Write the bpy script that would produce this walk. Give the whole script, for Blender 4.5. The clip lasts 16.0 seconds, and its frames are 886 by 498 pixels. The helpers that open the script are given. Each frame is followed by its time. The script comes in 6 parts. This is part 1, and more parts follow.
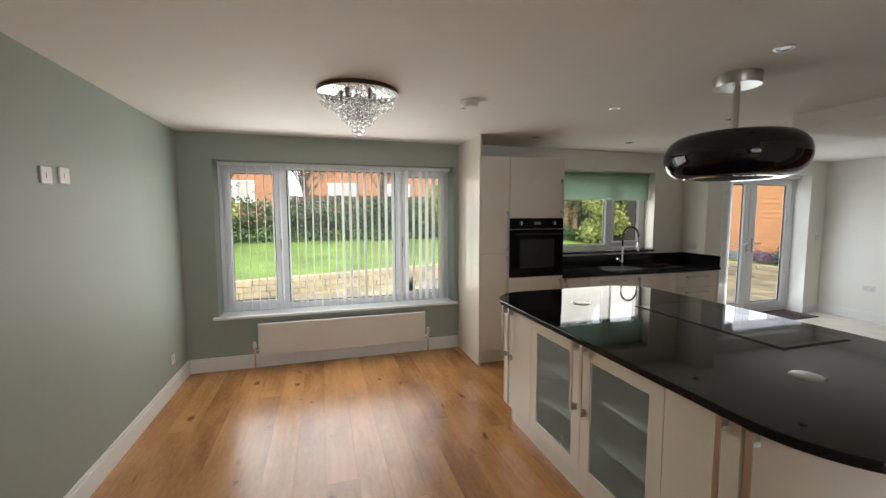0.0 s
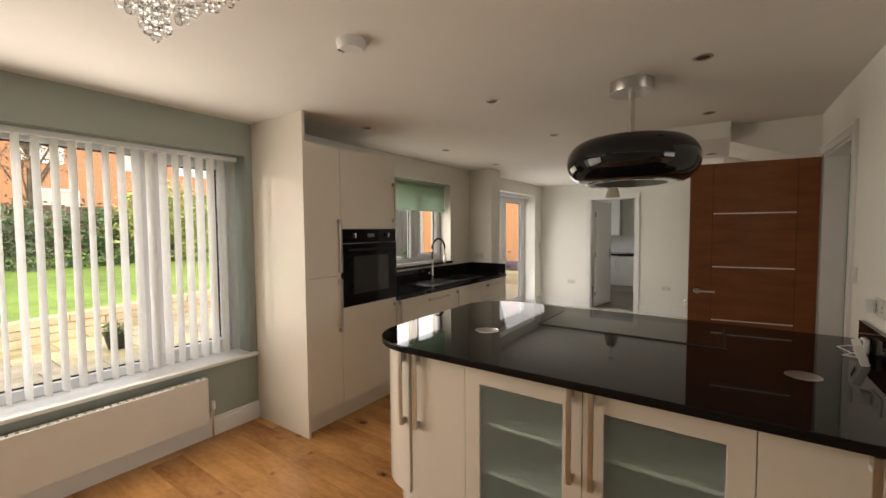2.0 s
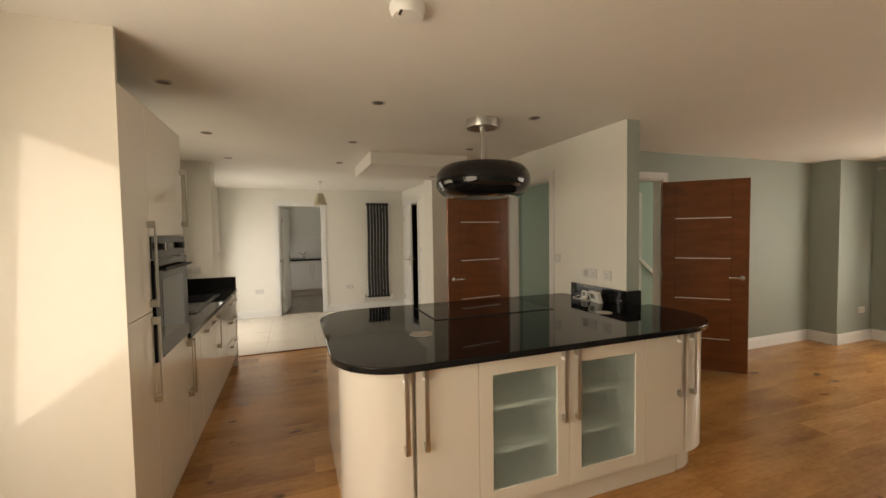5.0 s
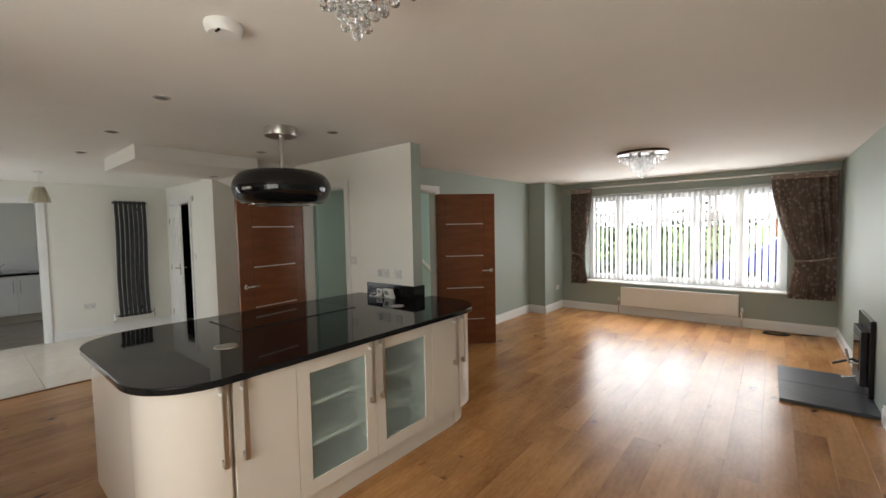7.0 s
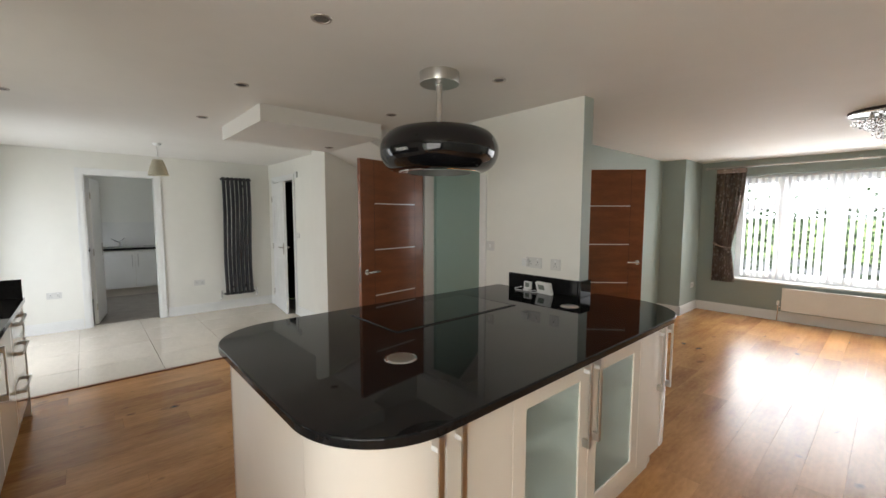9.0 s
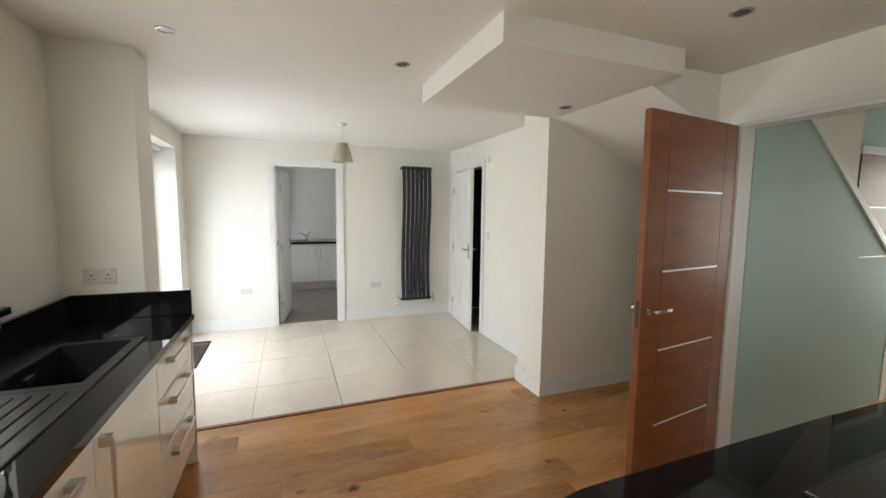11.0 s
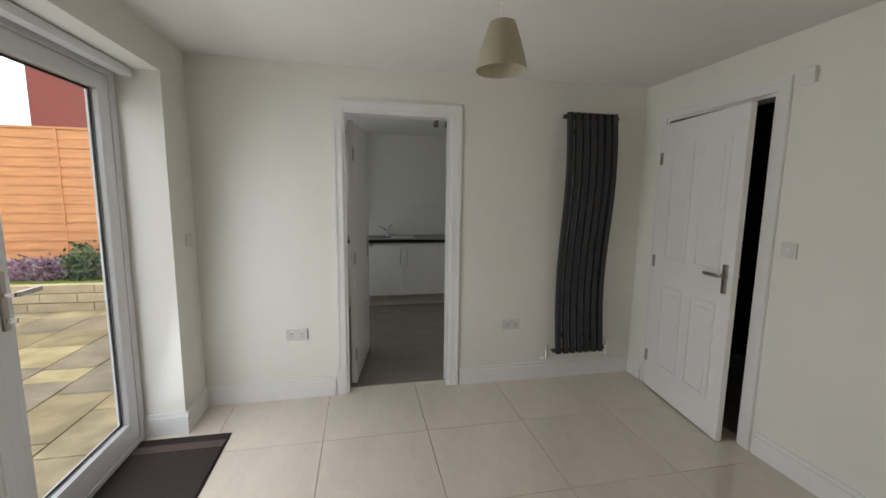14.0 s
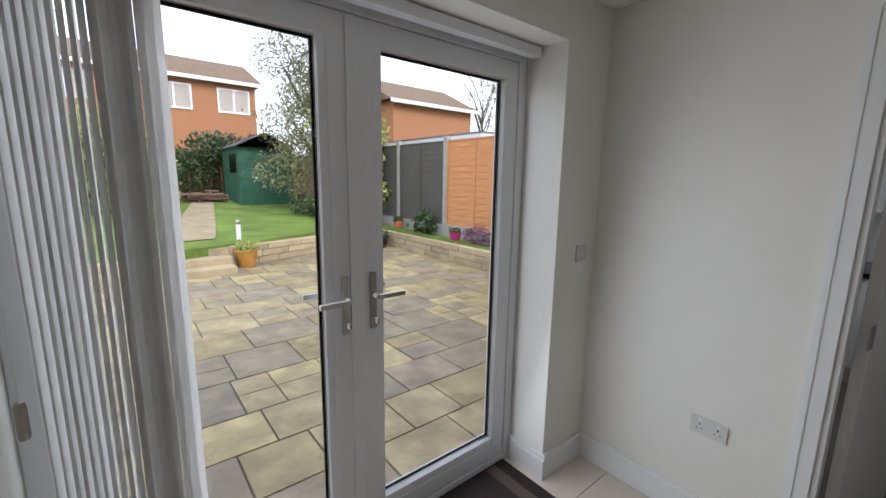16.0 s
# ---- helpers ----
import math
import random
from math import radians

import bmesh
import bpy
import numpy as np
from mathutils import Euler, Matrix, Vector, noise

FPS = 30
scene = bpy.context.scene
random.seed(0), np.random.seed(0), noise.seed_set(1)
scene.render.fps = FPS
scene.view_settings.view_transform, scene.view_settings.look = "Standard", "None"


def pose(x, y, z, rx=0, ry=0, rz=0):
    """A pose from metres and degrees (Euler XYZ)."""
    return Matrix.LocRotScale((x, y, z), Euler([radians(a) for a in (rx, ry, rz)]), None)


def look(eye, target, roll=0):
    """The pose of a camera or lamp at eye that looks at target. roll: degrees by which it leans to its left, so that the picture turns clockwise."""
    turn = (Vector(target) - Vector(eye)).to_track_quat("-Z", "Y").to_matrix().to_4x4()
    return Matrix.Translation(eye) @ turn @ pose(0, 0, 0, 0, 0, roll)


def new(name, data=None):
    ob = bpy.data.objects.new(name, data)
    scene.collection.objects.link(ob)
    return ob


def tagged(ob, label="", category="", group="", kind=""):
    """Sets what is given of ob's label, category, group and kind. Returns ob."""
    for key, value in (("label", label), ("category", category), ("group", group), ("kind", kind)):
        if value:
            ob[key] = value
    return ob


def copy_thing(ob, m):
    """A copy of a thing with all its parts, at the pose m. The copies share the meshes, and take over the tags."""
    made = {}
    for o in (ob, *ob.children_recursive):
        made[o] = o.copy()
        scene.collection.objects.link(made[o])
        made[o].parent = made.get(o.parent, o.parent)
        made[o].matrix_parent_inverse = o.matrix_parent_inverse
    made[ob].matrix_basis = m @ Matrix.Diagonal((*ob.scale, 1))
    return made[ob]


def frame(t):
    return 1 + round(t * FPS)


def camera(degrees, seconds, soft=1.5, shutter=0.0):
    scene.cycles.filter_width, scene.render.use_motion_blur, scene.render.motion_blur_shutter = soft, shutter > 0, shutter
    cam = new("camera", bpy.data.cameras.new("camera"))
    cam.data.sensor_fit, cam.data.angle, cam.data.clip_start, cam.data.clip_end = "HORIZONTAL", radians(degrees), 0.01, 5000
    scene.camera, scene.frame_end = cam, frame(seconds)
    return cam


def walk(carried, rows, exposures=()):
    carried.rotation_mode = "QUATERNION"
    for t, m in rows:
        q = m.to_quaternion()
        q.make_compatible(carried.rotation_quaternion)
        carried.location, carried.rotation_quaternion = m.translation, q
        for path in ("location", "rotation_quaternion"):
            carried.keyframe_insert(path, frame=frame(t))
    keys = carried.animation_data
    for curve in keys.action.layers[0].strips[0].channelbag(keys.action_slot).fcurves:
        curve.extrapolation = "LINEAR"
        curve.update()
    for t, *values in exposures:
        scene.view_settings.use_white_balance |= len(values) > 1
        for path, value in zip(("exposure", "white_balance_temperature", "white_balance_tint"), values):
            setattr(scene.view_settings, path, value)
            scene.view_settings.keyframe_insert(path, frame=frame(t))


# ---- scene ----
cam = camera(95.6, 16.0)
PATH = [
    (0, (0.122, 0.042, 1.605), (0.697, 1.949, 1.429), -0.1),
    (0.5, (0.04, 0.374, 1.568), (0.921, 2.165, 1.434), -0.2),
    (1, (-0.095, 0.735, 1.586), (1.099, 2.335, 1.461), -0.3),
    (1.5, (-0.139, 1.063, 1.572), (1.305, 2.442, 1.454), -0.3),
    (2, (-0.147, 1.403, 1.547), (1.494, 2.541, 1.449), -0.4),
    (2.5, (-0.199, 1.802, 1.532), (1.583, 2.706, 1.444), -0.3),
    (3, (-0.218, 2.209, 1.511), (1.668, 2.869, 1.415), -0.4),
    (3.5, (-0.227, 2.534, 1.515), (1.737, 2.903, 1.429), -0.5),
    (4, (-0.269, 2.797, 1.518), (1.73, 2.797, 1.436), -0.6),
    (6.5, (-0.446, 3.514, 1.611), (0.974, 2.109, 1.511), -1.2),
    (7, (-0.49, 3.498, 1.603), (0.778, 1.955, 1.501), -1.1),
    (7.5, (-0.442, 3.497, 1.581), (0.73, 1.879, 1.475), -0.7),
    (8, (-0.163, 3.507, 1.549), (1.018, 1.898, 1.429), -0.3),
    (8.5, (0.192, 3.492, 1.569), (1.5, 1.986, 1.425), 0.0),
    (9, (0.578, 3.498, 1.55), (2.065, 2.171, 1.383), 0.1),
    (9.5, (0.974, 3.499, 1.541), (2.626, 2.388, 1.36), 0.2),
    (10, (1.393, 3.422, 1.55), (3.176, 2.535, 1.363), 0.4),
    (12.5, (3.591, 3.316, 1.517), (5.465, 2.643, 1.326), 0.7),
    (13, (4.054, 3.323, 1.521), (5.922, 2.636, 1.319), 0.7),
    (13.5, (4.485, 3.349, 1.539), (6.369, 2.718, 1.31), 0.7),
    (14, (4.85, 3.372, 1.511), (6.792, 2.971, 1.25), 0.7),
    (14.5, (5.149, 3.415, 1.534), (7.123, 3.508, 1.226), 0.9),
    (15, (5.418, 3.443, 1.581), (7.262, 4.14, 1.244), 0.8),
    (15.5, (5.652, 3.368, 1.594), (7.197, 4.593, 1.259), 0.8),
    (16, (5.871, 3.324, 1.579), (7.112, 4.854, 1.234), 0.9),
]
EXPOSURES = [(0.0, 0.92, 6200, 10), (1.0, 0.95, 6600, 12), (2.0, 1.08, 7200, 15), (3.0, 1.1, 7400, 16), (4.0, 1.27, 8900, 15), (6.3, 1.17, 6600, 11), (8.0, 1.22, 6300, 10), (9.0, 1.48, 6200, 10), (10.0, 2.03, 6000, 10), (12.5, 1.3, 6800, 12), (13.5, 0.87, 6600, 12), (14.5, 0.72, 6300, 12), (15.0, 0.68, 6200, 13), (16.0, 0.3, 6000, 15)]
SKY = 0.15
GAIN = 9.5
walk(cam, [(t, look(eye, target, roll)) for t, eye, target, roll in PATH], EXPOSURES)

# ---- world, sun ----
world = bpy.data.worlds.new("sky")
scene.world = world
world.use_nodes = True
wn = world.node_tree
sky = wn.nodes.new("ShaderNodeTexSky")
sky.sky_type = "NISHITA"
sky.sun_disc = False
sky.sun_elevation = radians(38)
sky.sun_rotation = radians(200)
sky.air_density, sky.dust_density, sky.ozone_density = 1.0, 5.0, 1.0
pale = wn.nodes.new("ShaderNodeMix")
pale.data_type = "RGBA"
pale.inputs[0].default_value = 0.8
pale.inputs[7].default_value = (11.4, 11.7, 12.4, 1)
wn.links.new(sky.outputs[0], pale.inputs[6])
wn.links.new(pale.outputs[2], wn.nodes["Background"].inputs[0])
wn.nodes["Background"].inputs[1].default_value = SKY
sun = new("sun", bpy.data.lights.new("sun", "SUN"))
sun.data.energy, sun.data.angle, sun.data.color = 1.6, radians(20), (1.0, 0.95, 0.88)
sun.matrix_basis = look((6, -20, 22), (3, 5, 0))


def window_light(name, at, facing, w, h, power, colour=(1.0, 0.94, 0.84), dip=0.12):
    """The sky's light as it comes in through a window's opening."""
    ob = new(name, bpy.data.lights.new(name, "AREA"))
    ob.data.shape, ob.data.size, ob.data.size_y, ob.data.energy = "RECTANGLE", w, h, power
    ob.data.color = colour
    ob.matrix_basis = look(at, (at[0] + facing[0], at[1] + facing[1], at[2] - dip))
    return ob


window_light("light_dining_window", (0.15, 4.50, 1.345), (0, -1), 1.9, 1.45, GAIN * 1.45, dip=0.06)
window_light("light_dining_panes", (0.355, 4.715, 1.345), (0, -1), 2.3, 1.35, GAIN * 0.45, (0.95, 0.98, 1.0), 0.0)
window_light("light_kitchen_window", (3.65, 4.63, 1.45), (0, -1), 1.5, 0.60, GAIN * 0.42, dip=0.0)
window_light("light_garden_doors", (6.56, 4.44, 1.1), (0, -1), 1.7, 1.8, GAIN * 0.65, (0.94, 0.97, 1.0), 0.25)
window_light("light_garden_door_panes", (6.56, 4.685, 1.06), (0, -1), 1.84, 1.9, GAIN * 0.6, (0.93, 0.97, 1.0), 0.0)
window_light("light_bay_window", (0.8, -4.06, 1.37), (0, 1), 2.8, 1.5, GAIN * 1.8, (0.98, 0.97, 0.95), 0.22)
window_light("light_bay_panes", (0.8, -4.335, 1.37), (0, 1), 2.8, 1.4, GAIN * 1.2, (0.97, 0.98, 1.0), 0.0)
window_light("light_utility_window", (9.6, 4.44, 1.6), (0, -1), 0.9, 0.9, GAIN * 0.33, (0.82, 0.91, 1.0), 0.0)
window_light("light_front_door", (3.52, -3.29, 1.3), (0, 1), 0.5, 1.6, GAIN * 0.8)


# ---- materials ----
def mat(name, colour, rough=0.5, metal=0.0, vary=0.06, scale=6.0, bump=0.0, bscale=60.0, spec=0.5, coat=0.0,
        trans=0.0, ior=1.45, rnd=0.0, stretch=(1, 1, 1), tint=None, island=0.0):
    """A principled material with a two-scale variation of colour and roughness, and fine relief."""
    m = bpy.data.materials.new(name)
    m.use_nodes = True
    nt = m.node_tree
    b = nt.nodes["Principled BSDF"]
    b.inputs["Roughness"].default_value = rough
    b.inputs["Metallic"].default_value = metal
    b.inputs["Specular IOR Level"].default_value = spec
    b.inputs["Coat Weight"].default_value = coat
    b.inputs["Coat Roughness"].default_value = 0.05
    b.inputs["Transmission Weight"].default_value = trans
    b.inputs["IOR"].default_value = ior
    tc = nt.nodes.new("ShaderNodeTexCoord")
    mp = nt.nodes.new("ShaderNodeMapping")
    mp.inputs["Scale"].default_value = stretch
    nt.links.new(tc.outputs["Object"], mp.inputs[0])
    n1 = nt.nodes.new("ShaderNodeTexNoise")
    n1.inputs["Scale"].default_value, n1.inputs["Detail"].default_value = scale, 6
    n2 = nt.nodes.new("ShaderNodeTexNoise")
    n2.inputs["Scale"].default_value, n2.inputs["Detail"].default_value = scale * 9, 4
    for n in (n1, n2):
        nt.links.new(mp.outputs[0], n.inputs["Vector"])
    add = nt.nodes.new("ShaderNodeMath")
    add.operation = "MULTIPLY_ADD"
    nt.links.new(n2.outputs[0], add.inputs[0])
    add.inputs[1].default_value = 0.4
    nt.links.new(n1.outputs[0], add.inputs[2])
    last = add.outputs[0]
    if rnd or island:
        src = nt.nodes.new("ShaderNodeObjectInfo").outputs["Random"] if rnd else nt.nodes.new("ShaderNodeNewGeometry").outputs["Random Per Island"]
        a2 = nt.nodes.new("ShaderNodeMath")
        a2.operation = "MULTIPLY_ADD"
        nt.links.new(src, a2.inputs[0])
        a2.inputs[1].default_value = rnd or island
        nt.links.new(last, a2.inputs[2])
        last = a2.outputs[0]
    hi = 1.05 + (rnd or island)
    ramp = nt.nodes.new("ShaderNodeMapRange")
    ramp.inputs[1].default_value, ramp.inputs[2].default_value = 0.35, hi
    nt.links.new(last, ramp.inputs[0])
    mix = nt.nodes.new("ShaderNodeMix")
    mix.data_type = "RGBA"
    dark = tint or tuple(c * (1 - 2 * vary) for c in colour)
    light = tuple(min(1, c * (1 + 2 * vary)) for c in colour)
    mix.inputs[6].default_value, mix.inputs[7].default_value = (*dark, 1), (*light, 1)
    nt.links.new(ramp.outputs[0], mix.inputs[0])
    nt.links.new(mix.outputs[2], b.inputs["Base Color"])
    if bump:
        bp = nt.nodes.new("ShaderNodeBump")
        bp.inputs["Strength"].default_value, bp.inputs["Distance"].default_value = bump, 0.01
        n3 = nt.nodes.new("ShaderNodeTexNoise")
        n3.inputs["Scale"].default_value, n3.inputs["Detail"].default_value = bscale, 5
        nt.links.new(mp.outputs[0], n3.inputs["Vector"])
        nt.links.new(n3.outputs[0], bp.inputs["Height"])
        nt.links.new(bp.outputs[0], b.inputs["Normal"])
    return m


SAGE = mat("sage_paint", (0.328, 0.375, 0.338), 0.55, vary=0.025, scale=1.2, bump=0.05, bscale=180)
CREAM = mat("cream_white_paint", (0.80, 0.785, 0.725), 0.55, vary=0.02, scale=1.0, bump=0.05, bscale=180)
TEAL = mat("pale_teal_paint", (0.40, 0.55, 0.51), 0.6, vary=0.02, scale=1.0, bump=0.05, bscale=180)
CEIL = mat("ceiling_white_paint", (0.80, 0.78, 0.74), 0.8, vary=0.02, scale=0.8, bump=0.06, bscale=90)
WHITE = mat("white_gloss_paint", (0.80, 0.80, 0.78), 0.3, vary=0.02, scale=3)
UPVC = mat("white_pvc", (0.80, 0.81, 0.83), 0.25, vary=0.01, scale=3)
PLASTIC = mat("white_plastic", (0.78, 0.78, 0.76), 0.35, vary=0.02, scale=10)
ENAMEL = mat("white_enamel", (0.76, 0.75, 0.71), 0.3, vary=0.02, scale=4)
CABINET = mat("cream_gloss_cabinet", (0.785, 0.735, 0.65), 0.10, vary=0.015, scale=2, coat=0.5)
CARCASS = mat("cream_carcass", (0.62, 0.57, 0.49), 0.5, vary=0.03, scale=4)
GRANITE = mat("black_granite", (0.010, 0.010, 0.011), 0.035, vary=0.2, scale=90, spec=0.27, tint=(0.005, 0.005, 0.005))
GLOSSBLACK = mat("gloss_black", (0.008, 0.008, 0.009), 0.04, vary=0.1, scale=5, spec=0.6)
BLACK = mat("matt_black", (0.015, 0.015, 0.016), 0.5, vary=0.1, scale=20)
# near black: shade of an unlit space put into the colour
UNLIT = mat("unlit_black", (0.02, 0.019, 0.018), 0.9, vary=0.1, scale=4)
SINK = mat("black_composite", (0.02, 0.02, 0.022), 0.16, vary=0.2, scale=200, bump=0.1, bscale=300)
STEEL = mat("brushed_steel", (0.55, 0.53, 0.50), 0.32, 1.0, vary=0.06, scale=8, stretch=(30, 30, 1))
CHROME = mat("chrome", (0.80, 0.80, 0.80), 0.06, 1.0, vary=0.01, scale=4)
SATIN = mat("satin_nickel", (0.42, 0.38, 0.34), 0.35, 1.0, vary=0.03, scale=4)
FILTER = mat("grey_filter_mesh", (0.22, 0.22, 0.21), 0.45, 0.3, vary=0.08, scale=80)
ALU = mat("bright_aluminium", (0.85, 0.83, 0.80), 0.45, 0.6, vary=0.02, scale=8)
ANTHRA = mat("anthracite_enamel", (0.028, 0.028, 0.031), 0.4, vary=0.08, scale=6)
FROST = mat("frosted_glass", (0.70, 0.79, 0.75), 0.30, vary=0.02, scale=3, trans=0.9, ior=1.2)
GLASS = mat("clear_glass", (0.97, 0.99, 0.98), 0.0, vary=0.005, scale=1, trans=1.0, ior=1.15)
CRYSTAL = mat("crystal", (0.98, 0.98, 0.98), 0.0, vary=0.005, scale=1, trans=1.0, ior=1.5)
BLIND = mat("white_blind_fabric", (0.92, 0.915, 0.90), 0.75, vary=0.03, scale=20, bump=0.1, bscale=300, trans=0.2)
ROLLER = mat("pale_green_blind", (0.55, 0.66, 0.57), 0.8, vary=0.03, scale=20, bump=0.1, bscale=300, trans=0.2)
WALNUT = mat("walnut_veneer", (0.235, 0.078, 0.029), 0.3, vary=0.1, scale=1.6, stretch=(2, 2, 9), coat=0.1, tint=(0.155, 0.049, 0.018))
TILE = mat("polished_porcelain", (0.67, 0.60, 0.505), 0.05, vary=0.08, scale=1.5, stretch=(1, 2.2, 1), rnd=0.12, spec=0.75)
GROUT = mat("dark_grout", (0.27, 0.24, 0.20), 0.8, vary=0.08, scale=20)
MATF = mat("brown_doormat", (0.032, 0.021, 0.019), 0.95, vary=0.2, scale=80, bump=0.6, bscale=400)
MATE = mat("light_brown_mat_band", (0.11, 0.078, 0.066), 0.95, vary=0.2, scale=80, bump=0.6, bscale=400)
SLATE = mat("grey_slate", (0.05, 0.055, 0.065), 0.4, vary=0.15, scale=5, bump=0.3, bscale=40)
RUBBER = mat("black_rubber", (0.012, 0.012, 0.012), 0.6, vary=0.1, scale=30)
CARPET = mat("brown_grey_lino", (0.22, 0.19, 0.16), 0.45, vary=0.12, scale=5)
SHADE = mat("cream_lampshade", (0.66, 0.62, 0.50), 0.8, vary=0.04, scale=30, trans=0.1)
LENS = mat("lamp_lens", (0.10, 0.09, 0.08), 0.2, vary=0.2, scale=60)
LCD = mat("grey_display", (0.20, 0.23, 0.20), 0.2, vary=0.05, scale=8)
JOINT = mat("patio_joint", (0.13, 0.12, 0.10), 0.9, vary=0.2, scale=10)
SLEEPER = mat("buff_walling", (0.38, 0.31, 0.195), 0.85, vary=0.25, scale=4, bump=0.5, bscale=25, rnd=0.4)
GRASS = mat("lawn_soil", (0.13, 0.20, 0.03), 0.9, vary=0.3, scale=1.2, bump=0.8, bscale=60)
BLADE = mat("grass_blade", (0.13, 0.24, 0.035), 0.7, vary=0.25, scale=3, island=0.5)
EARTH = mat("earth", (0.07, 0.055, 0.04), 0.95, vary=0.3, scale=3, bump=0.6, bscale=30)
LEAF = mat("dark_hedge_leaf", (0.05, 0.085, 0.03), 0.5, vary=0.4, scale=2, island=0.6, tint=(0.012, 0.025, 0.010))
LEAF2 = mat("yellow_green_leaf", (0.27, 0.29, 0.085), 0.5, vary=0.4, scale=2, island=0.6, tint=(0.09, 0.12, 0.035))
LEAF3 = mat("grey_green_leaf", (0.20, 0.20, 0.10), 0.5, vary=0.4, scale=2, island=0.6, tint=(0.07, 0.08, 0.035))
TWIG = mat("bare_twig", (0.20, 0.13, 0.075), 0.9, vary=0.3, scale=4)
BARK = mat("bark", (0.11, 0.085, 0.065), 0.95, vary=0.3, scale=6, bump=0.8, bscale=30)
PLATE = mat("grey_white_plate", (0.66, 0.65, 0.62), 0.3, vary=0.03, scale=10)
OVENB = mat("oven_black", (0.006, 0.006, 0.007), 0.08, vary=0.1, scale=5, spec=0.2)
BRICKR = mat("orange_brick", (0.41, 0.19, 0.10), 0.9, vary=0.2, scale=14, bump=0.3, bscale=60)
REDB = mat("red_tile_hanging", (0.26, 0.075, 0.06), 0.9, vary=0.2, scale=14, bump=0.3, bscale=60)
ROOFT = mat("brown_roof_tile", (0.17, 0.115, 0.075), 0.9, vary=0.25, scale=5, bump=0.5, bscale=30)
FENCEO = mat("orange_stained_timber", (0.58, 0.27, 0.115), 0.8, vary=0.14, scale=3, stretch=(1, 1, 10), bump=0.3, bscale=30)
FENCEG = mat("grey_weathered_timber", (0.10, 0.092, 0.085), 0.9, vary=0.25, scale=3, stretch=(1, 1, 10), bump=0.3, bscale=30)
FENCEB = mat("brown_weathered_timber", (0.13, 0.085, 0.06), 0.9, vary=0.25, scale=3, bump=0.3, bscale=30)
CONC = mat("concrete", (0.36, 0.36, 0.34), 0.9, vary=0.12, scale=8, bump=0.3, bscale=60)
SHEDG = mat("green_shed_paint", (0.035, 0.12, 0.08), 0.7, vary=0.2, scale=4)
FELT = mat("roof_felt", (0.16, 0.17, 0.17), 0.9, vary=0.1, scale=10)
POTY = mat("ochre_glazed_pot", (0.42, 0.21, 0.045), 0.35, vary=0.2, scale=8)
TERRA = mat("terracotta", (0.42, 0.14, 0.06), 0.85, vary=0.15, scale=10)
MAGENTA = mat("magenta_plastic", (0.45, 0.03, 0.17), 0.4, vary=0.1, scale=6)
HEATHER = mat("purple_heather", (0.19, 0.10, 0.15), 0.8, vary=0.4, scale=6, island=0.4)
LOG = mat("cut_logs", (0.16, 0.10, 0.07), 0.9, vary=0.3, scale=8, rnd=0.4)
BLUE = mat("blue_car_paint", (0.02, 0.05, 0.28), 0.2, vary=0.05, scale=2, coat=0.6)


